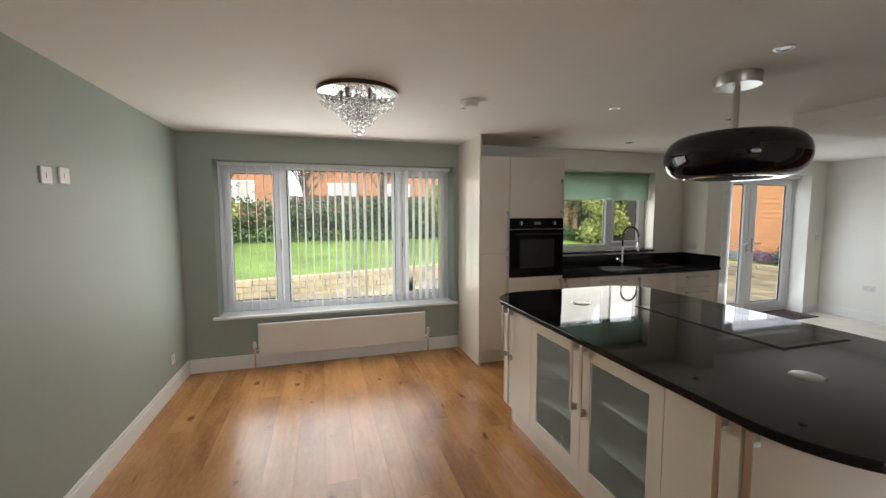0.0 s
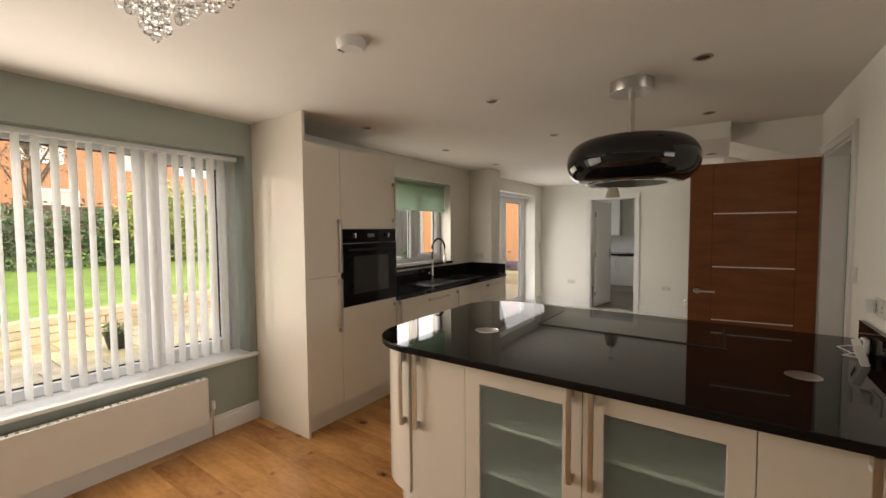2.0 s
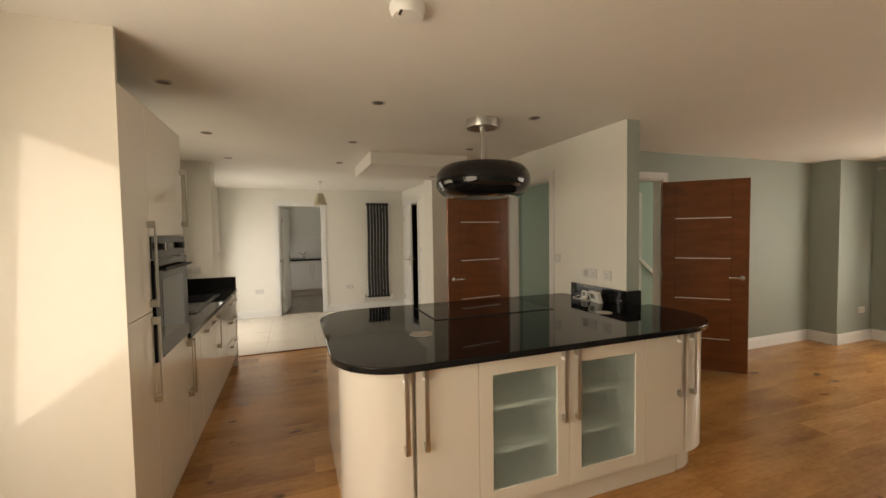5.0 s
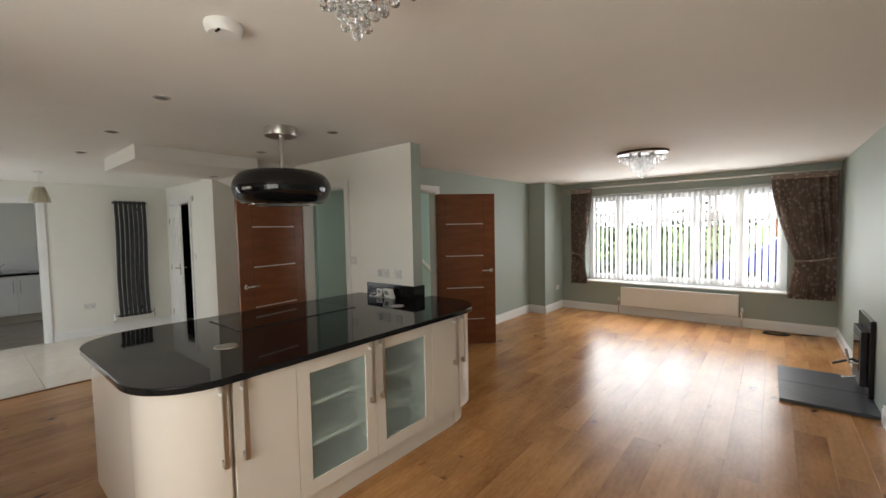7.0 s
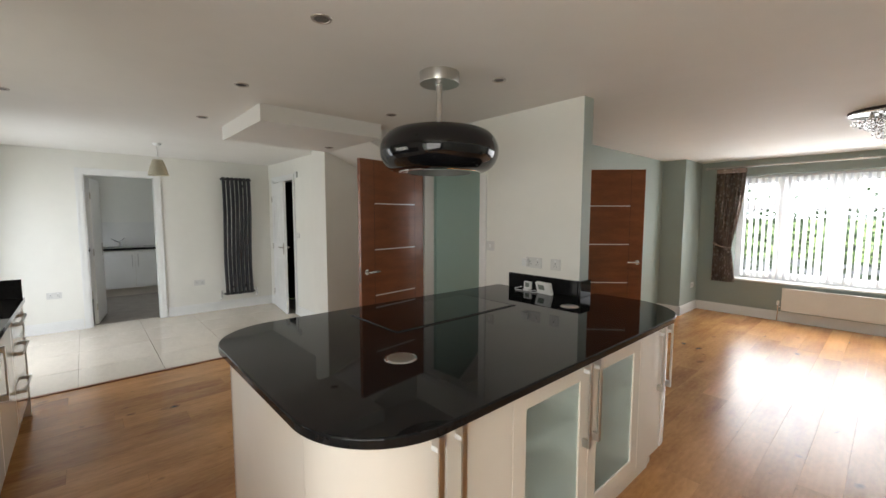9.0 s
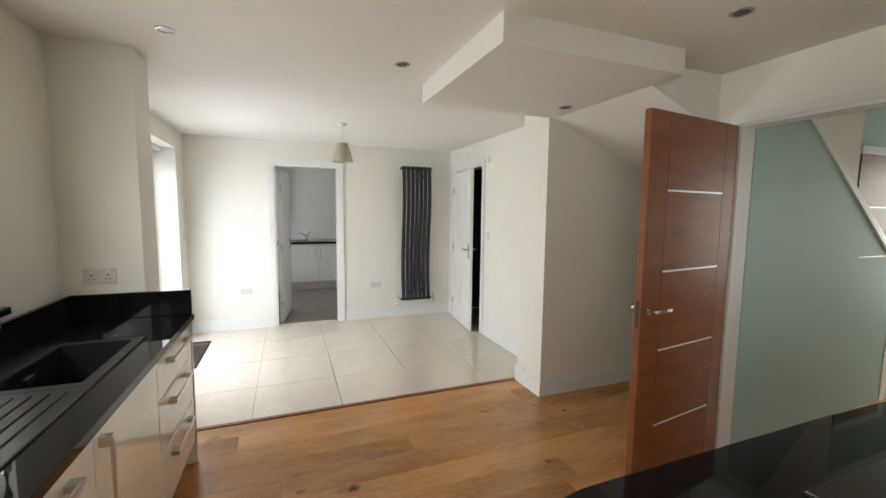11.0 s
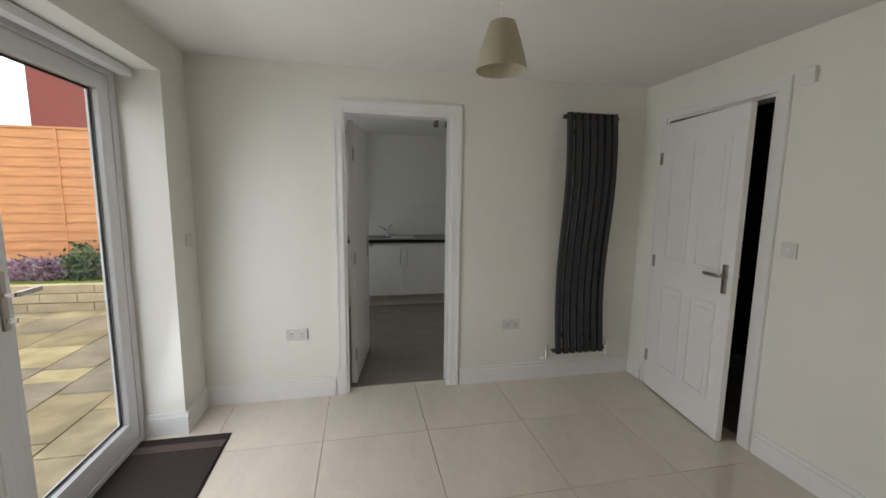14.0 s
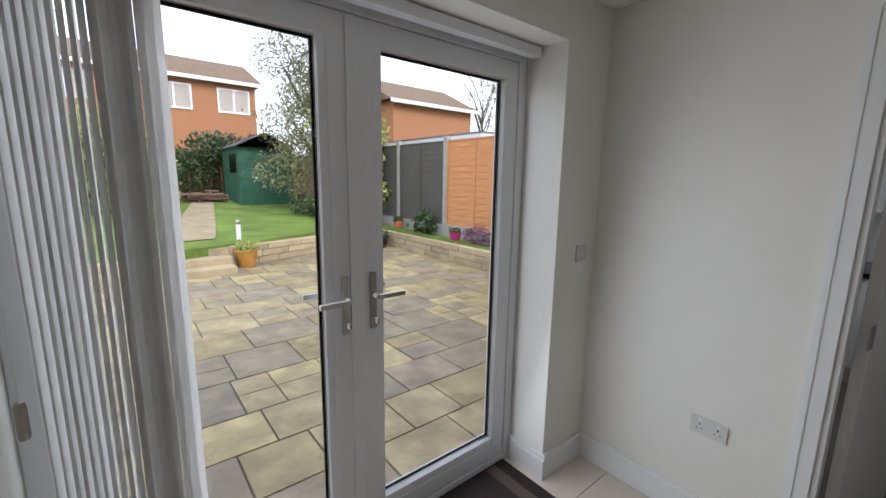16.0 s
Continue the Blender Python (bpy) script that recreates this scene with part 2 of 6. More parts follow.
def wood_floor():
    """Oak boards: each board its own tone, long grain, dark knots, satin lacquer."""
    m = mat("oak_board", (0.48, 0.245, 0.088), 0.25, vary=0.13, scale=1.8, stretch=(3, 0.9, 1), rnd=0.28, tint=(0.24, 0.096, 0.028))
    nt = m.node_tree
    b = nt.nodes["Principled BSDF"]
    old = b.inputs["Base Color"].links[0].from_socket
    first = nt.nodes["Mapping"]
    tone = nt.nodes["Map Range"]
    tone.inputs[1].default_value, tone.inputs[2].default_value = 0.46, 1.08
    tc = nt.nodes.new("ShaderNodeTexCoord")
    oi = nt.nodes.new("ShaderNodeObjectInfo")
    off = nt.nodes.new("ShaderNodeVectorMath")
    off.operation = "MULTIPLY_ADD"
    off.inputs[1].default_value = (1, 1, 1)
    sc = nt.nodes.new("ShaderNodeVectorMath")
    sc.operation = "SCALE"
    sc.inputs["Scale"].default_value = 31.0
    comb = nt.nodes.new("ShaderNodeCombineXYZ")
    for i in (0, 1):
        nt.links.new(oi.outputs["Random"], comb.inputs[i])
    nt.links.new(comb.outputs[0], sc.inputs[0])
    nt.links.new(tc.outputs["Object"], off.inputs[0])
    nt.links.new(sc.outputs[0], off.inputs[2])
    nt.links.new(off.outputs[0], first.inputs[0])
    mp = nt.nodes.new("ShaderNodeMapping")
    mp.inputs["Scale"].default_value = (5.6, 3.2, 1)
    wob = nt.nodes.new("ShaderNodeTexNoise")
    wob.inputs["Scale"].default_value, wob.inputs["Detail"].default_value = 9.0, 3
    nt.links.new(off.outputs[0], wob.inputs["Vector"])
    wsc = nt.nodes.new("ShaderNodeVectorMath")
    wsc.operation = "MULTIPLY_ADD"
    wsc.inputs[1].default_value = (0.07, 0.22, 0)
    nt.links.new(wob.outputs["Color"], wsc.inputs[0])
    nt.links.new(off.outputs[0], wsc.inputs[2])
    nt.links.new(wsc.outputs[0], mp.inputs[0])
    vo = nt.nodes.new("ShaderNodeTexVoronoi")
    vo.inputs["Scale"].default_value = 1.0
    nt.links.new(mp.outputs[0], vo.inputs["Vector"])
    kr = nt.nodes.new("ShaderNodeMapRange")
    kr.inputs[1].default_value, kr.inputs[2].default_value = 0.07, 0.22
    kr.inputs[3].default_value, kr.inputs[4].default_value = 0.93, 0.0
    sep = nt.nodes.new("ShaderNodeSeparateColor")
    nt.links.new(vo.outputs["Color"], sep.inputs[0])
    size = nt.nodes.new("ShaderNodeMath")
    size.operation = "MULTIPLY_ADD"
    size.inputs[1].default_value = 0.165
    nt.links.new(sep.outputs[0], size.inputs[0])
    nt.links.new(vo.outputs["Distance"], size.inputs[2])
    nt.links.new(size.outputs[0], kr.inputs[0])
    wv = nt.nodes.new("ShaderNodeTexWave")
    wv.bands_direction = "X"
    wv.inputs["Scale"].default_value, wv.inputs["Distortion"].default_value, wv.inputs["Detail"].default_value = 6, 9, 4
    mp2 = nt.nodes.new("ShaderNodeMapping")
    mp2.inputs["Scale"].default_value = (1.1, 0.10, 1)
    nt.links.new(off.outputs[0], mp2.inputs[0])
    nt.links.new(mp2.outputs[0], wv.inputs["Vector"])
    gr = nt.nodes.new("ShaderNodeMath")
    gr.operation = "MULTIPLY"
    gr.inputs[1].default_value = 0.06
    nt.links.new(wv.outputs["Fac"], gr.inputs[0])
    dk = nt.nodes.new("ShaderNodeMath")
    dk.operation = "MAXIMUM"
    nt.links.new(kr.outputs[0], dk.inputs[0])
    nt.links.new(gr.outputs[0], dk.inputs[1])
    mx = nt.nodes.new("ShaderNodeMix")
    mx.data_type = "RGBA"
    nt.links.new(dk.outputs[0], mx.inputs[0])
    nt.links.new(old, mx.inputs[6])
    mx.inputs[7].default_value = (0.030, 0.010, 0.004, 1)
    nt.links.new(mx.outputs[2], b.inputs["Base Color"])
    return m


def sandstone():
    """Riven slabs: buff, olive and mauve-grey by the piece, with darker damp blotches."""
    m = mat("sandstone_slab", (0.385, 0.35, 0.255), 0.5, vary=0.16, scale=2.6, bump=0.6, bscale=16)
    nt = m.node_tree
    b = nt.nodes["Principled BSDF"]
    old = b.inputs["Base Color"].links[0].from_socket
    oi = nt.nodes.new("ShaderNodeObjectInfo")
    hue = nt.nodes.new("ShaderNodeValToRGB")
    hue.color_ramp.interpolation = "CONSTANT"
    stops = ((0.0, (0.95, 0.86, 0.66)), (0.28, (0.70, 0.66, 0.60)), (0.48, (0.82, 0.74, 0.52)), (0.62, (0.74, 0.66, 0.62)), (0.76, (1.12, 1.02, 0.70)), (0.9, (0.64, 0.61, 0.56)))
    for k, (at, c) in enumerate(stops):
        e = hue.color_ramp.elements[k] if k < 2 else hue.color_ramp.elements.new(at)
        e.position, e.color = at, (*c, 1)
    nt.links.new(oi.outputs["Random"], hue.inputs[0])
    blot = nt.nodes.new("ShaderNodeTexNoise")
    blot.inputs["Scale"].default_value, blot.inputs["Detail"].default_value = 4.5, 7
    tc = nt.nodes.new("ShaderNodeTexCoord")
    off = nt.nodes.new("ShaderNodeVectorMath")
    off.operation = "ADD"
    nt.links.new(tc.outputs["Object"], off.inputs[0])
    nt.links.new(oi.outputs["Location"], off.inputs[1])
    nt.links.new(off.outputs[0], blot.inputs["Vector"])
    rg_ = nt.nodes.new("ShaderNodeMapRange")
    rg_.inputs[1].default_value, rg_.inputs[2].default_value = 0.40, 0.66
    rg_.inputs[3].default_value, rg_.inputs[4].default_value = 0.7, 1.1
    nt.links.new(blot.outputs[0], rg_.inputs[0])
    last = old
    for src in (hue.outputs[0], rg_.outputs[0]):
        mx = nt.nodes.new("ShaderNodeMix")
        mx.data_type, mx.blend_type = "RGBA", "MULTIPLY"
        mx.inputs[0].default_value = 1.0
        nt.links.new(last, mx.inputs[6])
        nt.links.new(src, mx.inputs[7])
        last = mx.outputs[2]
    nt.links.new(last, b.inputs["Base Color"])
    return m


def curtain_cloth():
    m = mat("brown_floral_curtain", (0.27, 0.21, 0.175), 0.85, vary=0.3, scale=3, bump=0.3, bscale=200)
    nt = m.node_tree
    b = nt.nodes["Principled BSDF"]
    old = b.inputs["Base Color"].links[0].from_socket
    tc = nt.nodes.new("ShaderNodeTexCoord")
    vo = nt.nodes.new("ShaderNodeTexVoronoi")
    vo.inputs["Scale"].default_value = 15
    nt.links.new(tc.outputs["Object"], vo.inputs["Vector"])
    r = nt.nodes.new("ShaderNodeMapRange")
    r.inputs[1].default_value, r.inputs[2].default_value, r.inputs[3].default_value, r.inputs[4].default_value = 0.25, 0.4, 0.8, 0.0
    nt.links.new(vo.outputs["Distance"], r.inputs[0])
    mx = nt.nodes.new("ShaderNodeMix")
    mx.data_type = "RGBA"
    nt.links.new(r.outputs[0], mx.inputs[0])
    nt.links.new(old, mx.inputs[6])
    mx.inputs[7].default_value = (0.52, 0.45, 0.39, 1)
    nt.links.new(mx.outputs[2], b.inputs["Base Color"])
    return m


def thin_cloth(m, amount):
    """Lets light through a thin cloth, as daylight glows through a blind."""
    nt = m.node_tree
    b = nt.nodes["Principled BSDF"]
    b.inputs["Transmission Weight"].default_value = 0.0
    tr = nt.nodes.new("ShaderNodeBsdfTranslucent")
    nt.links.new(b.inputs["Base Color"].links[0].from_socket, tr.inputs[0])
    mx = nt.nodes.new("ShaderNodeMixShader")
    mx.inputs[0].default_value = amount
    nt.links.new(b.outputs[0], mx.inputs[1])
    nt.links.new(tr.outputs[0], mx.inputs[2])
    nt.links.new(mx.outputs[0], nt.nodes["Material Output"].inputs[0])


thin_cloth(BLIND, 0.72)
thin_cloth(ROLLER, 0.72)
thin_cloth(SHADE, 0.5)
BRASSD = mat("dark_bronze", (0.07, 0.055, 0.05), 0.3, metal=0.8, vary=0.1, scale=20)
OAK = wood_floor()
PSLAB = sandstone()
CURTAIN = curtain_cloth()


# ---- building helpers ----
def box(bm, x0, x1, y0, y1, z0, z1, bevel=0.0):
    c = Vector(((x0 + x1) / 2, (y0 + y1) / 2, (z0 + z1) / 2))
    r = bmesh.ops.create_cube(bm, size=1, matrix=Matrix.Translation(c) @ Matrix.Diagonal((x1 - x0, y1 - y0, z1 - z0, 1)))
    if bevel:
        edges = list({e for v in r["verts"] for e in v.link_edges})
        bmesh.ops.bevel(bm, geom=edges, offset=bevel, segments=2, affect="EDGES", profile=0.5)
    return bm


def boxes(*dims, bevel=0.0):
    bm = bmesh.new()
    for d in dims:
        box(bm, *d, bevel=bevel)
    return bm


def cyl(bm, a, b, r, r2=None, seg=16, caps=True):
    """A rod or cone from a to b."""
    a, b = Vector(a), Vector(b)
    d = b - a
    m = Matrix.Translation((a + b) / 2) @ d.to_track_quat("Z", "Y").to_matrix().to_4x4()
    bmesh.ops.create_cone(bm, cap_ends=caps, segments=seg, radius1=r, radius2=r if r2 is None else r2, depth=d.length, matrix=m)
    return bm


def ball(bm, c, r, u=12, v=8, squash=1.0):
    bmesh.ops.create_uvsphere(bm, u_segments=u, v_segments=v, radius=r, matrix=Matrix.Translation(c) @ Matrix.Diagonal((1, 1, squash, 1)))
    return bm


def lathe(bm, c, profile, seg=32):
    """A turned body about the upright line through c; profile: (radius, height) rows."""
    rings = []
    for r, z in profile:
        rings.append([bm.verts.new((c[0] + r * math.cos(2 * math.pi * k / seg), c[1] + r * math.sin(2 * math.pi * k / seg), c[2] + z)) for k in range(seg)])
    for a, b in zip(rings, rings[1:]):
        for k in range(seg):
            bm.faces.new((a[k], a[(k + 1) % seg], b[(k + 1) % seg], b[k]))
    return bm


def slab(bm, outline, z0, z1, bevel=0.0):
    """An upright prism over a flat outline."""
    lo = [bm.verts.new((x, y, z0)) for x, y in outline]
    hi = [bm.verts.new((x, y, z1)) for x, y in outline]
    n = len(lo)
    faces = [bm.faces.new(hi), bm.faces.new(lo[::-1])]
    for k in range(n):
        bm.faces.new((lo[k], lo[(k + 1) % n], hi[(k + 1) % n], hi[k]))
    bmesh.ops.recalc_face_normals(bm, faces=bm.faces)
    if bevel:
        bmesh.ops.bevel(bm, geom=list({e for f in faces for e in f.edges}), offset=bevel, segments=3, affect="EDGES", profile=0.5)
    return bm


def arc(cx, cy, r, a0, a1, n=10):
    return [(cx + r * math.cos(radians(a0 + (a1 - a0) * k / n)), cy + r * math.sin(radians(a0 + (a1 - a0) * k / n))) for k in range(n + 1)]


def tube(points, r, seg=8):
    """A round cable or pipe along points."""
    bm = bmesh.new()
    pts = [Vector(p) for p in points]
    rings = []
    for i, p in enumerate(pts):
        d = (pts[min(i + 1, len(pts) - 1)] - pts[max(i - 1, 0)]).normalized()
        q = d.to_track_quat("Z", "Y")
        rings.append([bm.verts.new(p + q @ Vector((r * math.cos(2 * math.pi * k / seg), r * math.sin(2 * math.pi * k / seg), 0))) for k in range(seg)])
    for a, b in zip(rings, rings[1:]):
        for k in range(seg):
            bm.faces.new((a[k], a[(k + 1) % seg], b[(k + 1) % seg], b[k]))
    bm.faces.new(rings[0][::-1])
    bm.faces.new(rings[-1])
    return bm


def mesh_of(name, bm, material, smooth=False):
    me = bpy.data.meshes.new(name)
    bmesh.ops.recalc_face_normals(bm, faces=bm.faces)
    bm.to_mesh(me)
    bm.free()
    me.materials.append(material)
    if smooth:
        me.polygons.foreach_set("use_smooth", [True] * len(me.polygons))
        me.set_sharp_from_angle(angle=radians(40))
    return me


def root_of(ob):
    while ob.parent:
        ob = ob.parent
    return ob


def thing(name, at, label, category, group="", rz=0.0, kind=""):
    e = new(name)
    e.empty_display_size = 0.1
    e.matrix_basis = pose(*at, 0, 0, rz)
    return tagged(e, label, category, group, kind)


def part(name, bm, material, parent, label="", smooth=False, world=True):
    """One mesh object under a thing or a part. world: the mesh was drawn in the world's metres."""
    if world:
        bmesh.ops.transform(bm, matrix=root_of(parent).matrix_basis.inverted(), verts=bm.verts)
    ob = new(name, mesh_of(name, bm, material, smooth))
    ob.parent = parent
    return tagged(ob, label)


def solid(name, bm, material, label="", category="", kind="", smooth=False, group=""):
    return tagged(new(name, mesh_of(name, bm, material, smooth)), label, category, group, kind)


def wall(name, axis, p0, p1, a0, a1, material, holes=(), z0=0.0, z1=2.4, label=""):
    """A wall along x or y from a0 to a1, between the faces p0 and p1, with openings (a0, a1, z0, z1) cut through."""
    cuts = sorted({a0, a1, *(v for h in holes for v in h[:2])})
    zs = sorted({z0, z1, *(v for h in holes for v in h[2:])})
    bm = bmesh.new()
    for u0, u1 in zip(cuts, cuts[1:]):
        for w0, w1 in zip(zs, zs[1:]):
            mu, mw = (u0 + u1) / 2, (w0 + w1) / 2
            if any(h[0] < mu < h[1] and h[2] < mw < h[3] for h in holes):
                continue
            box(bm, *((u0, u1, p0, p1) if axis == "x" else (p0, p1, u0, u1)), w0, w1)
    bmesh.ops.remove_doubles(bm, verts=bm.verts, dist=1e-5)
    seen = {}
    for f in list(bm.faces):
        seen.setdefault(tuple(sorted(v.index for v in f.verts)), []).append(f)
    bm.verts.index_update()
    pairs = {}
    for f in bm.faces:
        pairs.setdefault(tuple(sorted(v.index for v in f.verts)), []).append(f)
    bmesh.ops.delete(bm, geom=[f for fs in pairs.values() if len(fs) > 1 for f in fs], context="FACES_ONLY")
    return solid(name, bm, material, label, "wall", "structure")


def skirting(name, runs, h=0.14, t=0.018):
    """Skirting board along axis runs: (x0, y0, x1, y1, side) with side the way it faces."""
    bm = bmesh.new()
    for x0, y0, x1, y1, sx, sy in runs:
        for zz0, zz1, tt in ((0.0, h - 0.025, t), (h - 0.025, h, t * 0.6)):
            if sx:
                box(bm, *sorted((x0, x0 + sx * tt)), *sorted((y0, y1)), zz0, zz1)
            else:
                box(bm, *sorted((x0, x1)), *sorted((y0, y0 + sy * tt)), zz0, zz1)
    return solid(name, bm, WHITE, "white gloss skirting board along the wall", "skirting board", "structure")


# ---- the shell ----
wall("wall_west", "y", -1.5, -1.2, -4.5, 4.88, SAGE, label="sage green painted plaster wall with the fireplace")
wall("wall_north_dining", "x", 4.54, 4.88, -1.2, 1.67, SAGE, [(-0.90, 1.61, 0.545, 2.14)], label="sage green wall round the wide garden window")
wall("wall_north_kitchen", "x", 4.47, 4.80, 1.67, 8.0, CREAM, [(2.84, 4.46, 1.10, 2.15), (5.615, 7.505, 0.0, 2.195)], label="cream wall with the kitchen window and garden doors")
wall("wall_kitchen_pier", "x", 4.10, 4.47, 4.955, 5.22, CREAM, label="cream boxed pier at the end of the worktop")
wall("wall_east", "y", 7.85, 7.97, 0.95, 4.47, CREAM, [(2.70, 3.48, 0.0, 2.10)], label="cream wall with the utility room doorway")
wall("wall_south_extension", "x", 0.95, 1.07, 5.33, 7.85, CREAM, [(6.75, 7.60, 0.0, 2.12)], label="cream wall with a white panel door")
wall("wall_nib", "x", 0.95, 1.40, 4.97, 5.33, CREAM, label="cream projecting wall end beside the tiled floor")
wall("wall_alcove_east", "y", 4.97, 5.09, -1.3, 0.95, CREAM, label="cream side wall of the alcove under the stairs")
wall("wall_alcove_south", "x", -1.42, -1.3, 4.05, 5.09, CREAM, label="cream back wall of the alcove under the stairs")
wall("wall_partition", "x", 0.67, 0.79, 2.10, 4.05, CREAM, [(3.10, 3.91, 0.0, 2.07)], label="cream partition between kitchen and hall")
solid("wall_partition_end", boxes((2.097, 2.10, 0.667, 0.79, 0.0, 2.4), (2.10, 3.05, 0.667, 0.67, 0.0, 2.4)), SAGE, "sage green end face of the partition", "wall", "structure")
wall("wall_stair_side", "y", 3.95, 4.05, -3.3, 0.67, TEAL, label="pale teal wall in the hall")
wall("wall_living_east", "y", 3.05, 3.15, -3.36, 0.67, SAGE, [(-0.66, 0.10, 0.0, 2.10)], label="sage green living room wall with a doorway")
wall("wall_living_pier", "y", 2.73, 3.15, -4.14, -3.36, SAGE, label="sage green projecting pier beside the bay")
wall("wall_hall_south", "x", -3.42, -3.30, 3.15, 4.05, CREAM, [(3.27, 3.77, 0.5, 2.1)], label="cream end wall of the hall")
wall("wall_south_bay", "x", -4.46, -4.14, -1.2, 3.15, SAGE, [(-0.66, 2.27, 0.56, 2.17)], label="sage green wall round the bay window")
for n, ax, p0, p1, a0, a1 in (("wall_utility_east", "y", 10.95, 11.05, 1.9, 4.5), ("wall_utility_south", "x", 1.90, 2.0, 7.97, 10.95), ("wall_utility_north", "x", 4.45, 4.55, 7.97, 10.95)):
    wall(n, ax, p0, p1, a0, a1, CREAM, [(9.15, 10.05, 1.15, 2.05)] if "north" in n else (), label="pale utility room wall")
# cupboard walls coloured near black, so its darkness doesn't depend on the lamps
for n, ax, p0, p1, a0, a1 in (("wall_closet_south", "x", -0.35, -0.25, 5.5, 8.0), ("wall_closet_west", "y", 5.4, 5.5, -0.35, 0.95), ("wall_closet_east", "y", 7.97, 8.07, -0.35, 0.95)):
    wall(n, ax, p0, p1, a0, a1, UNLIT, label="cupboard wall coloured near black for its unlit inside")

bm = boxes((-1.5, 11.05, -4.5, 4.9, 2.4, 2.5))
solid("ceiling", bm, CEIL, "smooth white painted ceiling", "ceiling", "structure")
bm = boxes((3.85, 4.96, 1.36, 2.45, 2.27, 2.4))
solid("ceiling_bulkhead", bm, CEIL, "boxed-down white ceiling section by the stairs", "bulkhead", "structure")
bm = bmesh.new()
for x0, x1 in ((4.05, 4.97),):
    v = [bm.verts.new(p) for p in ((x0, 1.36, 2.27), (x1, 1.36, 2.27), (x1, 1.36, 2.4), (x0, 1.36, 2.4),
                                   (x0, -1.3, 1.22), (x1, -1.3, 1.22), (x1, -1.3, 2.4), (x0, -1.3, 2.4))]
    for f in ((0, 1, 2, 3), (4, 5, 1, 0), (5, 6, 2, 1), (7, 4, 0, 3), (7, 6, 5, 4), (3, 2, 6, 7)):
        bm.faces.new([v[k] for k in f])
solid("stair_soffit", bm, CEIL, "sloping white plaster underside of the stairs", "soffit", "structure")

bm = boxes((-1.5, 5.34, -4.5, 4.86, -0.2, -0.016), (5.34, 8.0, -0.4, 4.8, -0.2, -0.012))
floor = solid("floor", bm, GROUT, "floor of oak boards and large polished tiles", "floor", "structure")
bm = boxes((7.85, 11.0, 1.9, 4.5, -0.2, -0.004))
solid("floor_utility", bm, CARPET, "brown-grey tiled utility room floor", "floor", "structure")
bm = boxes((5.325, 5.365, 1.36, 4.10, -0.012, 0.008), bevel=0.003)
solid("floor_threshold", bm, WALNUT, "dark timber strip between oak boards and tiles", "threshold", "structure")

skirting("baseboard_dining", [(-1.2, -4.14, -1.2, -2.25, 1, 0), (-1.2, -1.1, -1.2, 4.54, 1, 0), (-1.182, 4.54, 1.665, 4.54, 0, -1)])
skirting("baseboard_living", [(-1.182, -4.14, 2.712, -4.14, 0, 1), (2.73, -4.14, 2.73, -3.342, -1, 0), (2.712, -3.36, 3.05, -3.36, 0, 1), (3.05, -3.342, 3.05, -0.74, -1, 0), (3.05, 0.18, 3.05, 0.67, -1, 0), (2.097, 0.667, 3.03, 0.667, 0, -1)])
skirting("baseboard_kitchen", [(4.015, 0.79, 4.05, 0.79, 0, 1), (4.97, -1.3, 4.97, 1.40, -1, 0), (4.952, 1.40, 5.348, 1.40, 0, 1), (5.33, 1.07, 5.33, 1.40, 1, 0), (5.348, 1.07, 6.67, 1.07, 0, 1), (7.68, 1.07, 7.832, 1.07, 0, 1), (4.05, -1.3, 4.952, -1.3, 0, 1)])
skirting("baseboard_extension", [(7.85, 1.07, 7.85, 2.61, -1, 0), (7.85, 3.57, 7.85, 4.47, -1, 0), (7.505, 4.47, 7.832, 4.47, 0, -1), (7.505, 4.452, 7.505, 4.70, -1, 0), (5.22, 4.47, 5.615, 4.47, 0, -1), (5.22, 4.10, 5.22, 4.47, 1, 0)])


def doorcase(name, axis, p0, p1, a0, a1, top, w=0.07, t=0.014):
    """Lining and architraves of a doorway in the wall between p0 and p1."""
    bm = bmesh.new()

    def b(u0, u1, q0, q1, z0, z1):
        box(bm, *((u0, u1, q0, q1) if axis == "x" else (q0, q1, u0, u1)), z0, z1)
    b(a0, a0 + 0.03, p0 - 0.002, p1 + 0.002, 0, top)
    b(a1 - 0.03, a1, p0 - 0.002, p1 + 0.002, 0, top)
    b(a0 + 0.03, a1 - 0.03, p0 - 0.002, p1 + 0.002, top - 0.03, top)
    for q0, q1 in ((p0 - t, p0 - 0.001), (p1 + 0.001, p1 + t)):
        for k, (ww, tt) in enumerate(((w, 1.0), (w * 0.3, 1.3))):
            mid = q0 if q0 < p0 else q1
            r0, r1 = (q0 - (tt - 1) * t, q1) if q0 < p0 else (q0, q1 + (tt - 1) * t)
            off = 0 if k == 0 else w - ww - 0.003
            b(a0 + 0.01 - off - ww, a0 + 0.01 - off, r0, r1, 0, top - 0.01 + off + ww)
            b(a1 - 0.01 + off, a1 - 0.01 + off + ww, r0, r1, 0, top - 0.01 + off + ww)
            b(a0 + 0.01 - off, a1 - 0.01 + off, r0, r1, top - 0.01 + off, top - 0.01 + off + ww)
    return solid(name, bm, WHITE, "white gloss door lining and moulded architrave", "door frame", "structure")


doorcase("trim_utility_doorway", "y", 7.85, 7.97, 2.68, 3.50, 2.115)
doorcase("trim_cupboard_doorway", "x", 0.95, 1.07, 6.75, 7.60, 2.12)
doorcase("trim_hall_doorway", "x", 0.67, 0.79, 3.08, 3.93, 2.085)
